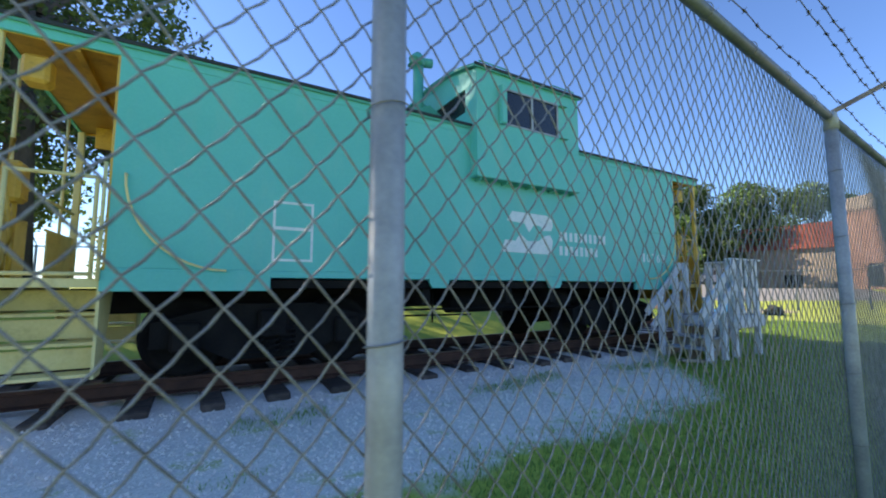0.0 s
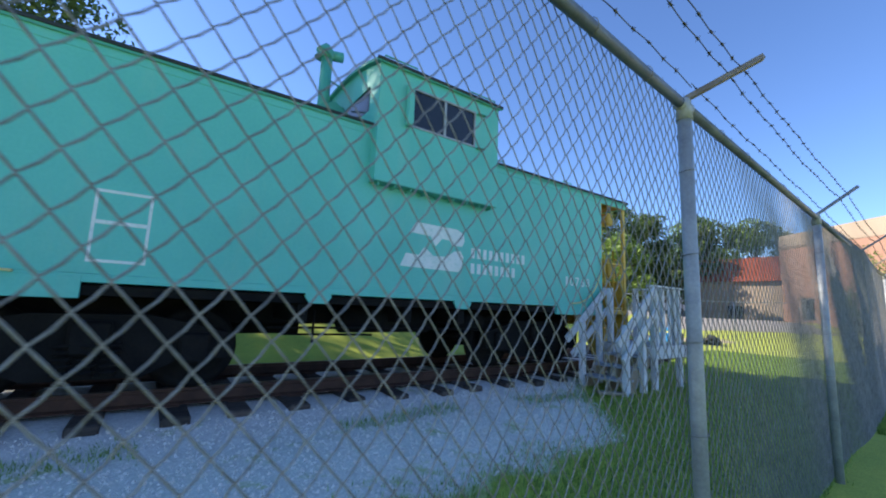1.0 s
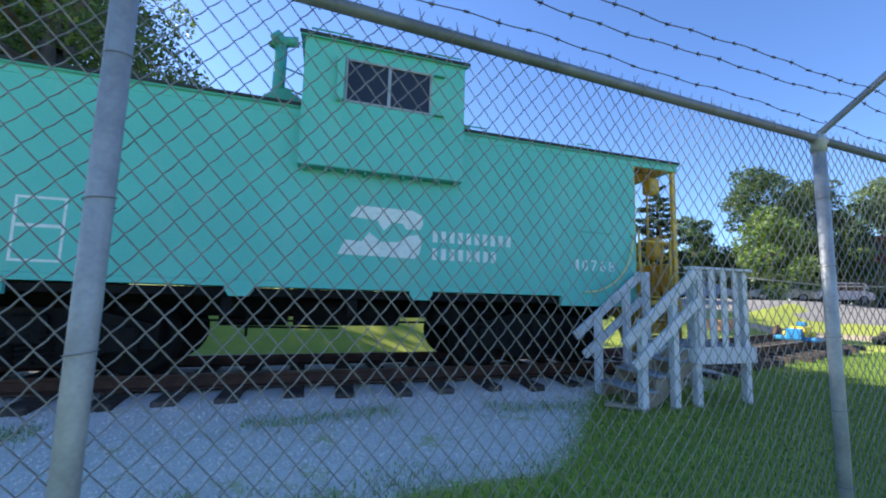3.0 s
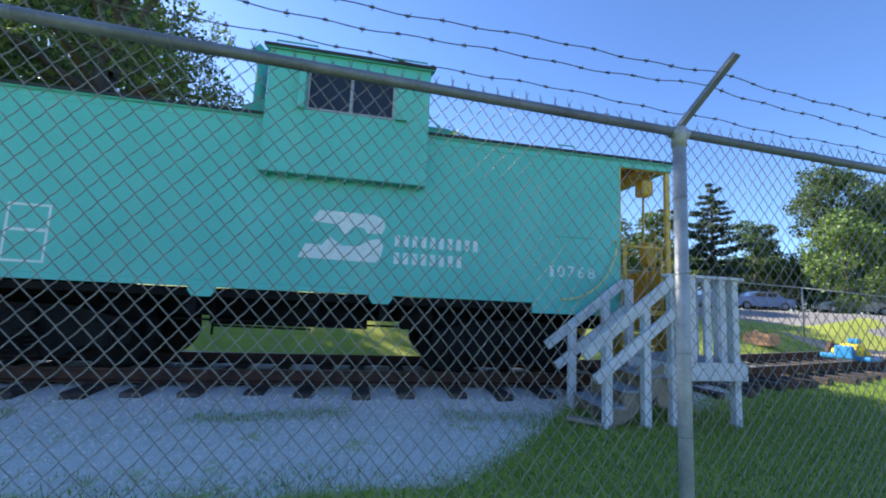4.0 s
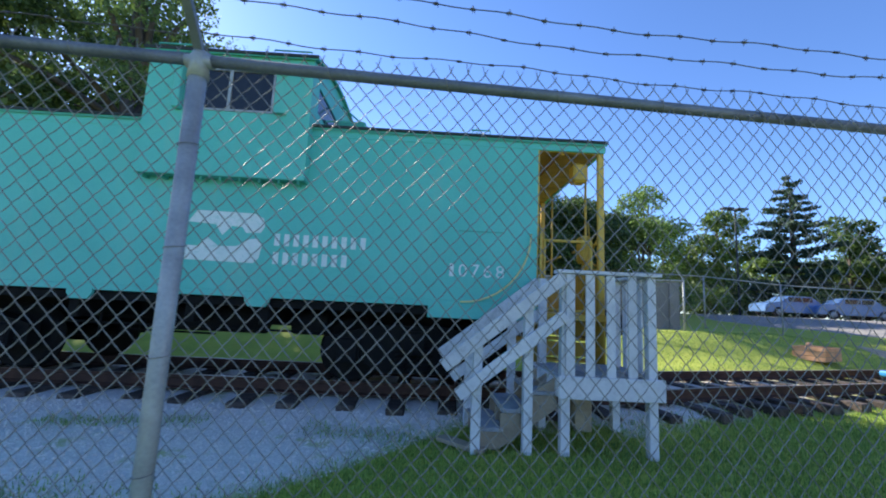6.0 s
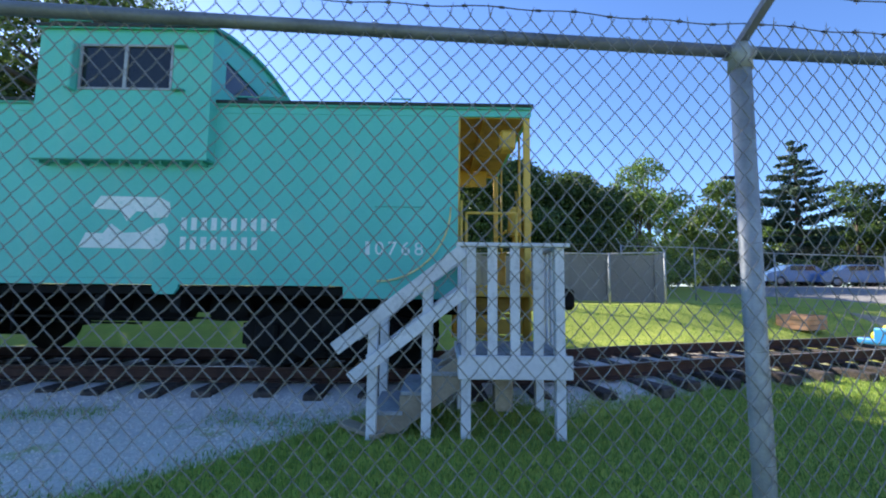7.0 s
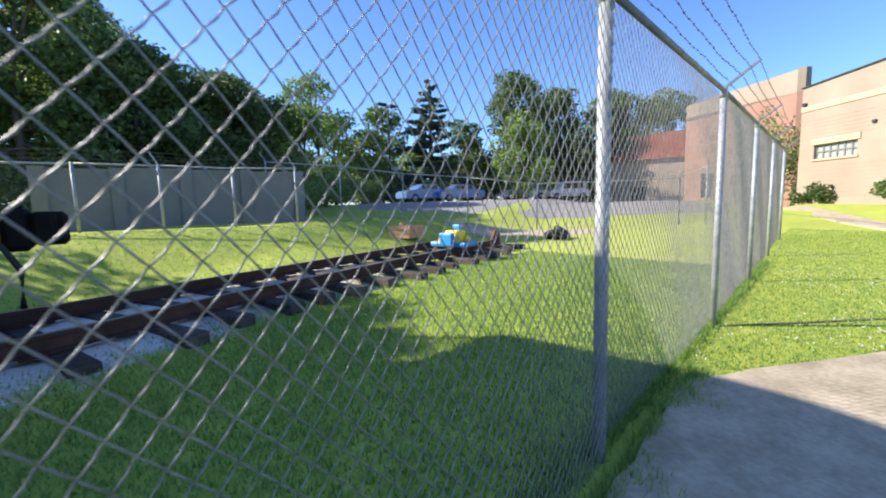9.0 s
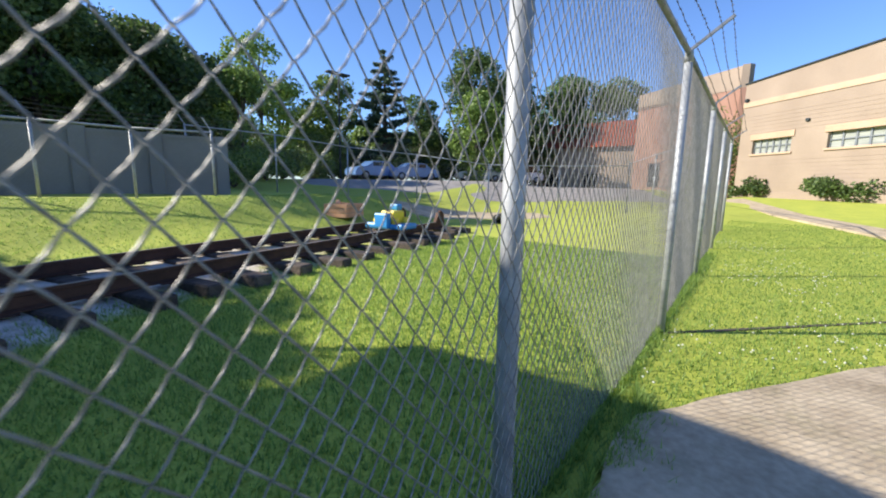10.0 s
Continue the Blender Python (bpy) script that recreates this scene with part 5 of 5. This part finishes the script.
# ---------- buildings ----------
def wall_run(parent, p, q, z0, z1, z1b, thick, mat, openings=(), name="wall"):
    """A wall from p to q whose top runs from z1 to z1b, with openings (a, b, zl, zh) along it."""
    p, q = Vector((*p, 0)), Vector((*q, 0))
    L = (q - p).length
    m = Matrix.Translation(p) @ (q - p).to_track_quat("X", "Z").to_matrix().to_4x4()
    cuts = sorted({0, L, *[o[0] for o in openings], *[o[1] for o in openings]})
    bm = bmesh.new()
    for a, b in zip(cuts, cuts[1:]):
        ta, tb = z1 + (z1b - z1) * a / L, z1 + (z1b - z1) * b / L
        spans = [(z0, None)]
        for o in openings:
            if o[0] <= a and b <= o[1]:
                spans = [(z0, o[2]), (o[3], None)]
        for lo, hi in spans:
            vs = [(a, lo), (b, lo), (b, tb if hi is None else hi), (a, ta if hi is None else hi)]
            f = [bm.verts.new(m @ Vector((x, 0, z))) for x, z in vs]
            r = [bm.verts.new(m @ Vector((x, thick, z))) for x, z in vs]
            bm.faces.new(f)
            bm.faces.new(r[::-1])
            for i in range(4):
                bm.faces.new((f[(i + 1) % 4], f[i], r[i], r[(i + 1) % 4]))
    bmesh.ops.remove_doubles(bm, verts=bm.verts, dist=0.0005)
    bmesh.ops.recalc_face_normals(bm, faces=bm.faces)
    return obj(name, bm, mat, parent), m, L


def hall():
    p, q = (41.6, 5.0), (30.6, -8.6)
    g0 = 0.55
    h = thing("school_hall", (36.0, -1.8, g0), "large cream block-walled hall with a sloping roofline and strip windows", "building")
    wins = [(0.9, 3.2, 3.35, 4.12), (5.0, 8.4, 3.37, 4.12), (10.3, 13.6, 3.37, 4.12)]
    w, m, L = wall_run(h, p, q, g0 - 0.6, 7.42, 8.35, 0.35, M_CREAM, wins)
    for a, b, lo, hi in wins:
        bm = bmesh.new()
        box(bm, a, b, 0.20, 0.24, lo, hi, 0, m)
        wn_ = obj("window", bm, M_BLIND, h, "strip window with pale blinds")
        bm = bmesh.new()
        n = 6
        for k in range(n + 1):
            xk = a + (b - a) * k / n
            box(bm, xk - 0.04, xk + 0.04, 0.14, 0.20, lo, hi, 0, m)
        box(bm, a, b, 0.13, 0.199, lo + 0.36, lo + 0.41, 0, m)
        obj("mullions", bm, M_CARG, wn_)
        bm = bmesh.new()
        box(bm, a - 0.15, b + 0.15, -0.06, 0.0, hi + 0.01, hi + 0.34, 0.01, m)
        obj("lintel", bm, M_BAND, h)
        bm = bmesh.new()
        box(bm, a - 0.1, b + 0.1, -0.08, 0.0, lo - 0.12, lo - 0.01, 0.01, m)
        obj("sill", bm, M_BAND, h)
    bm = bmesh.new()
    box(bm, 0, L, -0.05, -0.001, 6.08, 6.38, 0.01, m)
    obj("band", bm, M_BAND, h, "tan masonry band")
    bm = bmesh.new()
    slant = m @ Matrix.Translation((0, 0, 7.422)) @ Matrix.Rotation(-math.atan2(0.93, L), 4, 'Y')
    box(bm, -0.05, L, -0.08, 0.45, 0.0, 0.09, 0.02, slant)
    obj("coping", bm, M_TAR, h, "dark roof coping")
    bm = bmesh.new()
    box(bm, 0, L, -0.04, -0.001, 0.2, 1.15, 0.01, m)
    obj("plinth", bm, M_CREAM, h)
    # block courses
    for k in range(22):
        z = 1.3 + 0.2 * k
        if not (2.95 < z < 4.4 or z > 5.5):
            bm = bmesh.new()
            box(bm, 0.02, L, -0.012, -0.0005, z, z + 0.185, 0, m)
            obj("block_course", bm, M_CREAM, h)
    bm = bmesh.new()
    box(bm, 0.12, 0.34, -0.16, 0.0, 6.40, 6.58, 0.03, m)
    obj("wall_lamp", bm, M_TAR, h)
    bm = bmesh.new()
    box(bm, 3.85, 4.05, -0.12, 0.0, 4.78, 4.94, 0.03, m)
    obj("wall_lamp", bm, M_TAR, h)
    bm = bmesh.new()
    box(bm, 0, L, 0.36, 14, 7.0, 7.2, 0, m)
    obj("roof", bm, M_TAR, h)


def brick_block():
    b = thing("brick_block", (44.6, 5.2, 0.6), "brick building with a cream sloping parapet behind the hall", "building")
    wall_run(b, (51.0, 14.0), (45.6, 5.4), -0.2, 8.45, 8.1, 0.4, M_BRICK)
    w, m, L = wall_run(b, (51.0, 14.0), (45.6, 5.4), 8.1, 9.5, 9.6, 0.42, M_CREAM, name="parapet")
    wall_run(b, (45.6, 5.4), (52.0, 6.1), -0.2, 8.1, 8.1, 0.4, M_BRICK)
    wall_run(b, (45.6, 5.4), (52.0, 6.1), 8.1, 9.6, 9.6, 0.42, M_CREAM, name="parapet")
    bm = bmesh.new()
    box(bm, 2.0, 3.2, -0.1, 0.0, 1.4, 3.4, 0.02, m)
    obj("window", bm, M_DARKGLASS, b)


def red_roof_house():
    h = thing("red_roofed_building", (50, 20, 0.5), "low cream building with a red tiled roof beyond the car park", "building")
    p, q = (51.0, 24.5), (52.0, 14.2)
    w, m, L = wall_run(h, p, q, -0.2, 5.3, 5.3, 0.3, M_CREAM, [(1.5, 3.0, 1.2, 2.6), (5.5, 7.0, 1.2, 2.6)])
    for a in (1.5, 5.5):
        bm = bmesh.new()
        box(bm, a, a + 1.5, 0.1, 0.14, 1.2, 2.6, 0, m)
        obj("window", bm, M_DARKGLASS, h)
    bm = bmesh.new()
    vs = [bm.verts.new(m @ Vector(v)) for v in ((-0.4, -0.5, 5.2), (L + 0.4, -0.5, 5.2), (L + 0.4, 4.0, 8.2), (-0.4, 4.0, 8.2))]
    bm.faces.new(vs)
    bmesh.ops.solidify(bm, geom=bm.faces[:], thickness=0.15)
    obj("roof", bm, M_REDROOF, h, "red tiled roof")


hall()
brick_block()
red_roof_house()


def lamp_mast(x, y, h):
    g = gz(x, y)
    c = thing("lamp_mast", (x, y, g), "tall grey car park light mast with a twin flat head", "street lamp")
    obj("pole", tubed([(x, y, g), (x, y, g + h)], 0.09, 8, 0.06), M_TAR, c, "", True)
    obj("arm", boxed(x - 0.8, x + 0.8, y - 0.05, y + 0.05, g + h - 0.04, g + h + 0.05), M_TAR, c)
    for s in (-0.75, 0.45):
        obj("head", boxed(x + s - 0.35, x + s + 0.55, y - 0.25, y + 0.25, g + h + 0.05, g + h + 0.2, 0.03), M_TAR, c)


lamp_mast(31.0, 31.5, 8.5)


# ---------- trees and shrubs ----------
def leaf_cloud(rng, clumps, per_clump, size):
    """Small bent leaf sprays scattered in clumps; gives vertices and faces."""
    verts, faces = [], []
    for (cx, cy, cz, rx, rz) in clumps:
        n = int(per_clump * rx * rx)
        p = rng.normal(size=(n, 3))
        p /= np.linalg.norm(p, axis=1, keepdims=True)
        rad = rng.uniform(0.25, 1.0, (n, 1)) ** 0.45
        p = p * rad * np.array([rx, rx, rz]) * rng.uniform(0.9, 1.12, (n, 1)) + np.array([cx, cy, cz])
        a = rng.normal(size=(n, 3))
        a /= np.linalg.norm(a, axis=1, keepdims=True)
        b = np.cross(a, rng.normal(size=(n, 3)))
        b /= np.linalg.norm(b, axis=1, keepdims=True)
        s = size * rng.uniform(0.6, 1.4, (n, 1))
        k = len(verts)
        quad = np.stack([p - a * s, p + b * s * 0.55, p + a * s, p - b * s * 0.55], 1).reshape(-1, 3)
        verts.extend(quad.tolist())
        faces.extend([(k + 4 * i, k + 4 * i + 1, k + 4 * i + 2, k + 4 * i + 3) for i in range(n)])
    return verts, faces


def tree(name, x, y, height, spread, seed, mat, label, base=0.25, leaf=0.16, density=120, clump_n=34, trunk=0.22, clump=(0.22, 0.36)):
    """Broad-leaved tree: tapered trunk, limbs, and a crown of leaf clumps with gaps."""
    rng = np.random.RandomState(seed)
    g = gz(x, y)
    t = thing(name, (x, y, g), label, "tree")
    bm = bmesh.new()
    lean = rng.uniform(-0.4, 0.4, 2)
    top = Vector((x + lean[0], y + lean[1], g + height * 0.72))
    tube(bm, [(x, y, g - 0.1), (x + lean[0] * 0.3, y + lean[1] * 0.3, g + height * 0.3), tuple(top)], trunk, 9, True, trunk * 0.25)
    clumps = []
    for k in range(clump_n):
        f = rng.uniform(base, 1.0)
        z = g + height * f * 0.93
        prof = math.sin(math.pi * min(1, max(0.06, (f - base) / (1.02 - base))) ** 0.75) ** 0.6
        a = rng.uniform(0, 6.283)
        d = spread * prof * math.sqrt(rng.uniform(0.05, 1.0)) * 0.82
        r = spread * rng.uniform(*clump)
        clumps.append((x + d * math.cos(a), y + d * math.sin(a), z, r, r * rng.uniform(0.6, 0.85)))
        if k % 3 == 0:
            s = Vector((x, y, g + height * (0.2 + 0.5 * f * 0.8)))
            tube(bm, [s, s.lerp(Vector(clumps[-1][:3]), 0.55) + Vector((0, 0, 0.2)), Vector(clumps[-1][:3])], trunk * 0.35, 6, False, trunk * 0.08)
    obj("trunk", bm, M_BARK, t, "", True)
    v, f = leaf_cloud(rng, clumps, density, leaf)
    raw("crown", v, f, mat, t)
    return t


def pine(x, y, height, seed):
    rng = np.random.RandomState(seed)
    g = gz(x, y)
    t = thing("pine_tree", (x, y, g), "tall dark pine with tiered horizontal boughs against the sky", "tree")
    bm = bmesh.new()
    tube(bm, [(x, y, g), (x, y, g + height)], 0.35, 8, True, 0.04)
    clumps = []
    for k in range(19):
        f = 0.12 + 0.88 * k / 18
        z = g + height * f
        for m in range(5):
            reach = height * 0.31 * (1.03 - f) ** 0.7 * rng.uniform(0.35, 1.2)
            a = rng.uniform(0, 6.283)
            tip = Vector((x + reach * math.cos(a), y + reach * math.sin(a), z + 0.16 * reach))
            tube(bm, [(x, y, z - 0.04 * reach), tip], 0.06, 4, False, 0.02)
            for q in (0.4, 0.65, 0.88, 1.05):
                clumps.append((x + q * reach * math.cos(a), y + q * reach * math.sin(a), z + 0.14 * q * reach + rng.uniform(-0.1, 0.1), 0.17 * reach + 0.14, 0.10 + 0.03 * reach))
    obj("trunk", bm, M_BARK, t, "", True)
    v, f = leaf_cloud(rng, clumps, 210, 0.15)
    raw("crown", v, f, M_PINE, t)


# slim trees added out of view close behind the car, to shade past the end platform
tree("shade_caster", 4.4, 14.1, 6.5, 1.9, 33, M_LEAF, "slim leafy tree added out of view behind the caboose to cast shade", 0.35, 0.09, 420, 46, 0.13)
tree("shade_caster", 4.2, 12.2, 5.8, 1.8, 34, M_LEAF, "slim leafy tree added out of view behind the caboose to cast shade", 0.4, 0.09, 420, 46, 0.11)
# the big shade tree behind the caboose
tree("shade_tree", -4.4, 14.2, 15.5, 5.5, 21, M_LEAF, "large dark broad-leaved tree with open crown behind the caboose", 0.27, 0.085, 330, 70, 0.42, (0.11, 0.21))
# mostly out of view; added to keep sun off the left gravel and fence
tree("shade_tree", -8.6, 12.8, 12.6, 4.2, 24, M_LEAF, "tall dark broad-leaved tree at the edge of the lawn", 0.18, 0.10, 430, 96, 0.32, (0.15, 0.27))
tree("shade_tree", -9.5, 21.0, 16.0, 6.0, 23, M_LEAF, "tall dark broad-leaved tree at the edge of the lawn", 0.15, 0.13, 260, 46, 0.40)
# dark belt of trees along the bank, tallest towards the car
BELT = [(-1.5, 27.0, 6.5, 4.0), (3.5, 26.0, 9.3, 4.2), (8.4, 25.0, 11.4, 4.4), (12.6, 26.5, 8.6, 4.4), (16.6, 28.5, 8.2, 4.4), (20.0, 33.0, 8.4, 4.5), (5.0, 33.0, 12.5, 5.0), (11.0, 34.0, 12.0, 5.4), (10.4, 29.0, 11.8, 4.2), (14.6, 31.0, 9.2, 4.4)]
for k, (x, y, h, s) in enumerate(BELT):
    tree("belt_tree", x, y, h, s, 40 + k, M_LEAF, "dense dark green tree in the belt behind the fence", 0.06, 0.125, 260, 44, 0.25)
tree("light_tree", 27.0, 37.5, 12.5, 4.2, 61, M_LEAF_L, "feathery light green tree beyond the fence", 0.2, 0.15, 150, 34, 0.22)
tree("light_tree", 22.5, 30.0, 7.0, 3.2, 62, M_LEAF_L, "light green young tree beyond the fence", 0.1, 0.13, 190, 28, 0.16)
pine(38.0, 34.0, 12.4, 71)
FARTREES = [(33.5, 36.5, 9.8, 3.8), (43.0, 34.0, 9.5, 4.0), (45.5, 29.0, 13.8, 4.9), (41.6, 25.0, 8.4, 3.5), (52.0, 27.5, 13.0, 5.0), (56.0, 22.5, 12.5, 5.0), (61.0, 19.0, 13.0, 5.4), (49.0, 24.2, 8.5, 3.4), (66, 28, 15, 6), (30.5, 41.0, 9.5, 4.0), (25.0, 43.0, 6.5, 4.5), (35.0, 42.5, 6.0, 4.6), (40.5, 40.0, 6.0, 4.6), (46.5, 37.0, 6.2, 4.8), (51.0, 33.5, 6.5, 4.8), (56.5, 30.0, 6.5, 4.8)]
for k, (x, y, h, s) in enumerate(FARTREES):
    tree("far_tree", x, y, h, s, 80 + k, M_LEAF if k % 3 else M_LEAF_L, "rounded green tree beyond the car park", 0.08, 0.17, 150, 40, 0.22)


def shrub(x, y, r, h, seed, mat, label):
    rng = np.random.RandomState(seed)
    g = gz(x, y)
    t = thing("shrub", (x, y, g), label, "shrub")
    bm = bmesh.new()
    clumps = []
    for k in range(14):
        a, d = rng.uniform(0, 6.283), r * 0.7 * math.sqrt(rng.uniform(0, 1))
        z = g + h * rng.uniform(0.25, 0.8)
        clumps.append((x + d * math.cos(a), y + d * math.sin(a), z, r * 0.42, h * 0.28))
        tube(bm, [(x, y, g), clumps[-1][:3]], 0.03, 4, False, 0.01)
    obj("stems", bm, M_BARK, t)
    v, f = leaf_cloud(rng, clumps, 500, 0.09)
    raw("foliage", v, f, mat, t)


for k, (x, y, r, h) in enumerate(((40.9, 4.0, 1.2, 1.2), (38.3, -0.1, 1.9, 1.25), (35.4, -3.2, 1.7, 1.25), (42.4, 6.1, 1.5, 6.2), (43.2, 7.4, 1.3, 3.6))):
    shrub(x, y, r, h, 100 + k, M_LEAF if k < 3 else M_LEAF_L, "clipped green shrub at the foot of the hall" if k < 3 else "leafy young tree against the brick wall")
for k, (x, y) in enumerate(((25.5, 30.5), (29.0, 32.5), (36.0, 31.0), (19.0, 23.0), (47.5, 25.5), (22.5, 27.0))):
    shrub(x, y, 1.8, 2.2, 120 + k, M_LEAF_L if k % 2 else M_LEAF, "untrimmed green bush behind the perimeter fence")


# ---------- ballast stones and grass ----------
def stones():
    rng = np.random.RandomState(7)
    n = 26000
    x = rng.uniform(-3.5, 9.5, n)
    y = rng.uniform(2.7, 5.3, n)
    keep = (y > 2.95 + 2.1 * soft(4.8, 7.4, x)) & (rng.uniform(size=n) < 0.95)
    x, y = x[keep], y[keep]
    n = len(x)
    z = ground_z(x, y)
    s = 0.005 + 0.013 * rng.uniform(size=n) ** 2
    oct_v = np.array([(1, 0, 0), (-1, 0, 0), (0, 1, 0), (0, -1, 0), (0, 0, 0.8), (0, 0, -0.8)], float)
    oct_f = [(0, 2, 4), (2, 1, 4), (1, 3, 4), (3, 0, 4), (2, 0, 5), (1, 2, 5), (3, 1, 5), (0, 3, 5)]
    v = oct_v[None] * s[:, None, None] * rng.uniform(0.6, 1.3, (n, 6, 1))
    a = rng.uniform(0, 6.283, n)
    ca, sa = np.cos(a)[:, None], np.sin(a)[:, None]
    v = np.stack([v[..., 0] * ca - v[..., 1] * sa, v[..., 0] * sa + v[..., 1] * ca, v[..., 2]], -1)
    v += np.stack([x, y, z + s * 0.3], -1)[:, None]
    f = (np.array(oct_f)[None] + (np.arange(n) * 6)[:, None, None]).reshape(-1, 3)
    o = raw("ballast_stones", v.reshape(-1, 3).tolist(), f.tolist(), M_STONE)
    tagged(o, "loose pale crushed limestone pieces beside the track", "gravel", kind="stuff")


def blades(name, x, y, seed, h0, h1, label, wide=1.0):
    rng = np.random.RandomState(seed)
    n = len(x)
    z = ground_z(x, y)
    a = rng.uniform(0, 6.283, n)
    h = rng.uniform(h0, h1, n)
    w = wide * (0.0035 + 0.003 * rng.uniform(size=n))
    lean = rng.uniform(0.15, 0.9, n) * h
    b = a + rng.uniform(-0.7, 0.7, n) + 1.57
    p0 = np.stack([x - w * np.cos(a), y - w * np.sin(a), z - 0.004], -1)
    p1 = np.stack([x + w * np.cos(a), y + w * np.sin(a), z - 0.004], -1)
    p2 = np.stack([x + lean * np.cos(b), y + lean * np.sin(b), z + h], -1)
    v = np.stack([p0, p1, p2], 1).reshape(-1, 3)
    f = np.arange(3 * n).reshape(-1, 3)
    o = raw(name, v.tolist(), f.tolist(), M_GRASS)
    tagged(o, label, "grass", kind="stuff")


def lawns():
    rng = np.random.RandomState(9)
    n = 300000
    x, y = 1.0 + 18.0 * rng.uniform(size=n) ** 0.9, 1.2 + 6.5 * rng.uniform(size=n) ** 1.25
    edge = 2.95 + 2.2 * soft(4.6, 7.4, x) + 0.4 * soft(9.6, 12.0, x) + track_shift(x)
    k = (y < edge + rng.normal(0, 0.22, n)) & (y > 1.0 + 0.085 * x)
    blades("lawn_grass", x[k], y[k], 1, 0.02, 0.06, "short mown grass inside the fence")
    n = 130000
    x, y = 12.5 + 14 * rng.uniform(size=n) ** 1.6, rng.uniform(-3.5, 3.2, n)
    line = np.interp(x, [12.5, 13.1, 13.58, 14.36, 15.25, 16.4, 17.0, 17.6, 17.65, 26], [2.02, 2.0, 1.70, 1.26, 0.72, 0.06, -0.28, -1, -3, -3])
    k = (y > line + rng.normal(0, 0.03, n)) & (y < 0.92 + 0.093 * x)
    blades("verge_grass", x[k], y[k], 2, 0.015, 0.045, "mown grass verge beyond the concrete")
    n = 16000
    x = rng.uniform(-3, 20, n)
    y = 1.17 + 0.0785 * x + rng.normal(0.0, 0.06, n)
    blades("fence_line_grass", x, y, 3, 0.03, 0.11, "longer uncut grass along the foot of the fence")
    n = 4500
    x, y = rng.uniform(-3, 6.5, n), rng.normal(4.72, 0.11, n)
    k = (np.sin(2.2 * x + 0.6) + 0.6 * np.sin(5.1 * x)) > 0.1
    blades("ballast_weeds", x[k], y[k] + 0.12 * np.sin(1.7 * x[k]), 4, 0.02, 0.07, "thin weeds growing in the ballast")
    n = 9000
    x, y = rng.uniform(-3, 6.0, n), rng.uniform(2.5, 3.7, n)
    k = (np.sin(1.9 * x + 2.2 * y) + 0.8 * np.sin(4.3 * x - 3.1 * y + 1.0) + 0.5 * np.sin(9.0 * y + x)) > 1.0 + 0.5 * (y - 2.5)
    blades("apron_weeds", x[k], y[k], 8, 0.012, 0.04, "low weeds scattered over the crushed-stone apron")


def clover():
    """White clover heads scattered in patches over the verge."""
    rng = np.random.RandomState(41)
    n = 2600
    x, y = 13.2 + 9.0 * rng.uniform(size=n) ** 1.3, rng.uniform(-3.0, 3.0, n)
    line = np.interp(x, [13.1, 13.58, 14.36, 15.25, 16.4, 17.0, 17.6, 17.65, 26], [2.05, 1.75, 1.31, 0.77, 0.11, -0.2, -0.9, -3, -3])
    patch = np.sin(1.7 * x + 0.8 * y) + np.sin(2.9 * y - 0.6 * x + 2.0)
    k = (y > line) & (y < 0.85 + 0.093 * x) & (patch + rng.normal(0, 0.5, n) > 0.2)
    x, y = x[k], y[k]
    z = ground_z(x, y) + rng.uniform(0.03, 0.05, len(x))
    ball = np.array([(1, 0, 0), (0, 1, 0), (-1, 0, 0), (0, -1, 0), (0, 0, 1), (0, 0, -1)], float)
    tri = np.array([(0, 1, 4), (1, 2, 4), (2, 3, 4), (3, 0, 4), (1, 0, 5), (2, 1, 5), (3, 2, 5), (0, 3, 5)])
    v = ball[None] * rng.uniform(0.006, 0.011, (len(x), 1, 1)) + np.stack([x, y, z], -1)[:, None]
    f = (tri[None] + 6 * np.arange(len(x))[:, None, None]).reshape(-1, 3)
    tagged(raw("clover_flowers", v.reshape(-1, 3).tolist(), f.tolist(), M_CLOVER), "small white clover heads in the mown verge", "clover", kind="stuff")


def slab_weeds():
    rng = np.random.RandomState(31)
    n = 5200
    x = rng.uniform(8.2, 13.4, n)
    y = 2.005 + (x - 11.73) * 0.086 - 0.10 - np.abs(rng.normal(0, 0.09, n)) * (0.6 + 0.5 * np.sin(5 * x) + 0.4 * np.sin(13 * x))
    blades("slab_edge_grass", x, y, 6, 0.05, 0.10, "weeds creeping over the edge of the concrete")


def bank_grass():
    rng = np.random.RandomState(19)
    n = 45000
    x, y = rng.uniform(8.6, 23.0, n), rng.uniform(7.6, 14.5, n)
    k = (y > 8.1 + track_shift(x)) & (y < 12.7 + 0.5 * np.maximum(0, x - 14.6))
    blades("bank_grass", x[k], y[k], 5, 0.015, 0.04, "sunlit mown grass on the bank behind the track", 1.8)


stones()
lawns()
clover()
slab_weeds()
bank_grass()
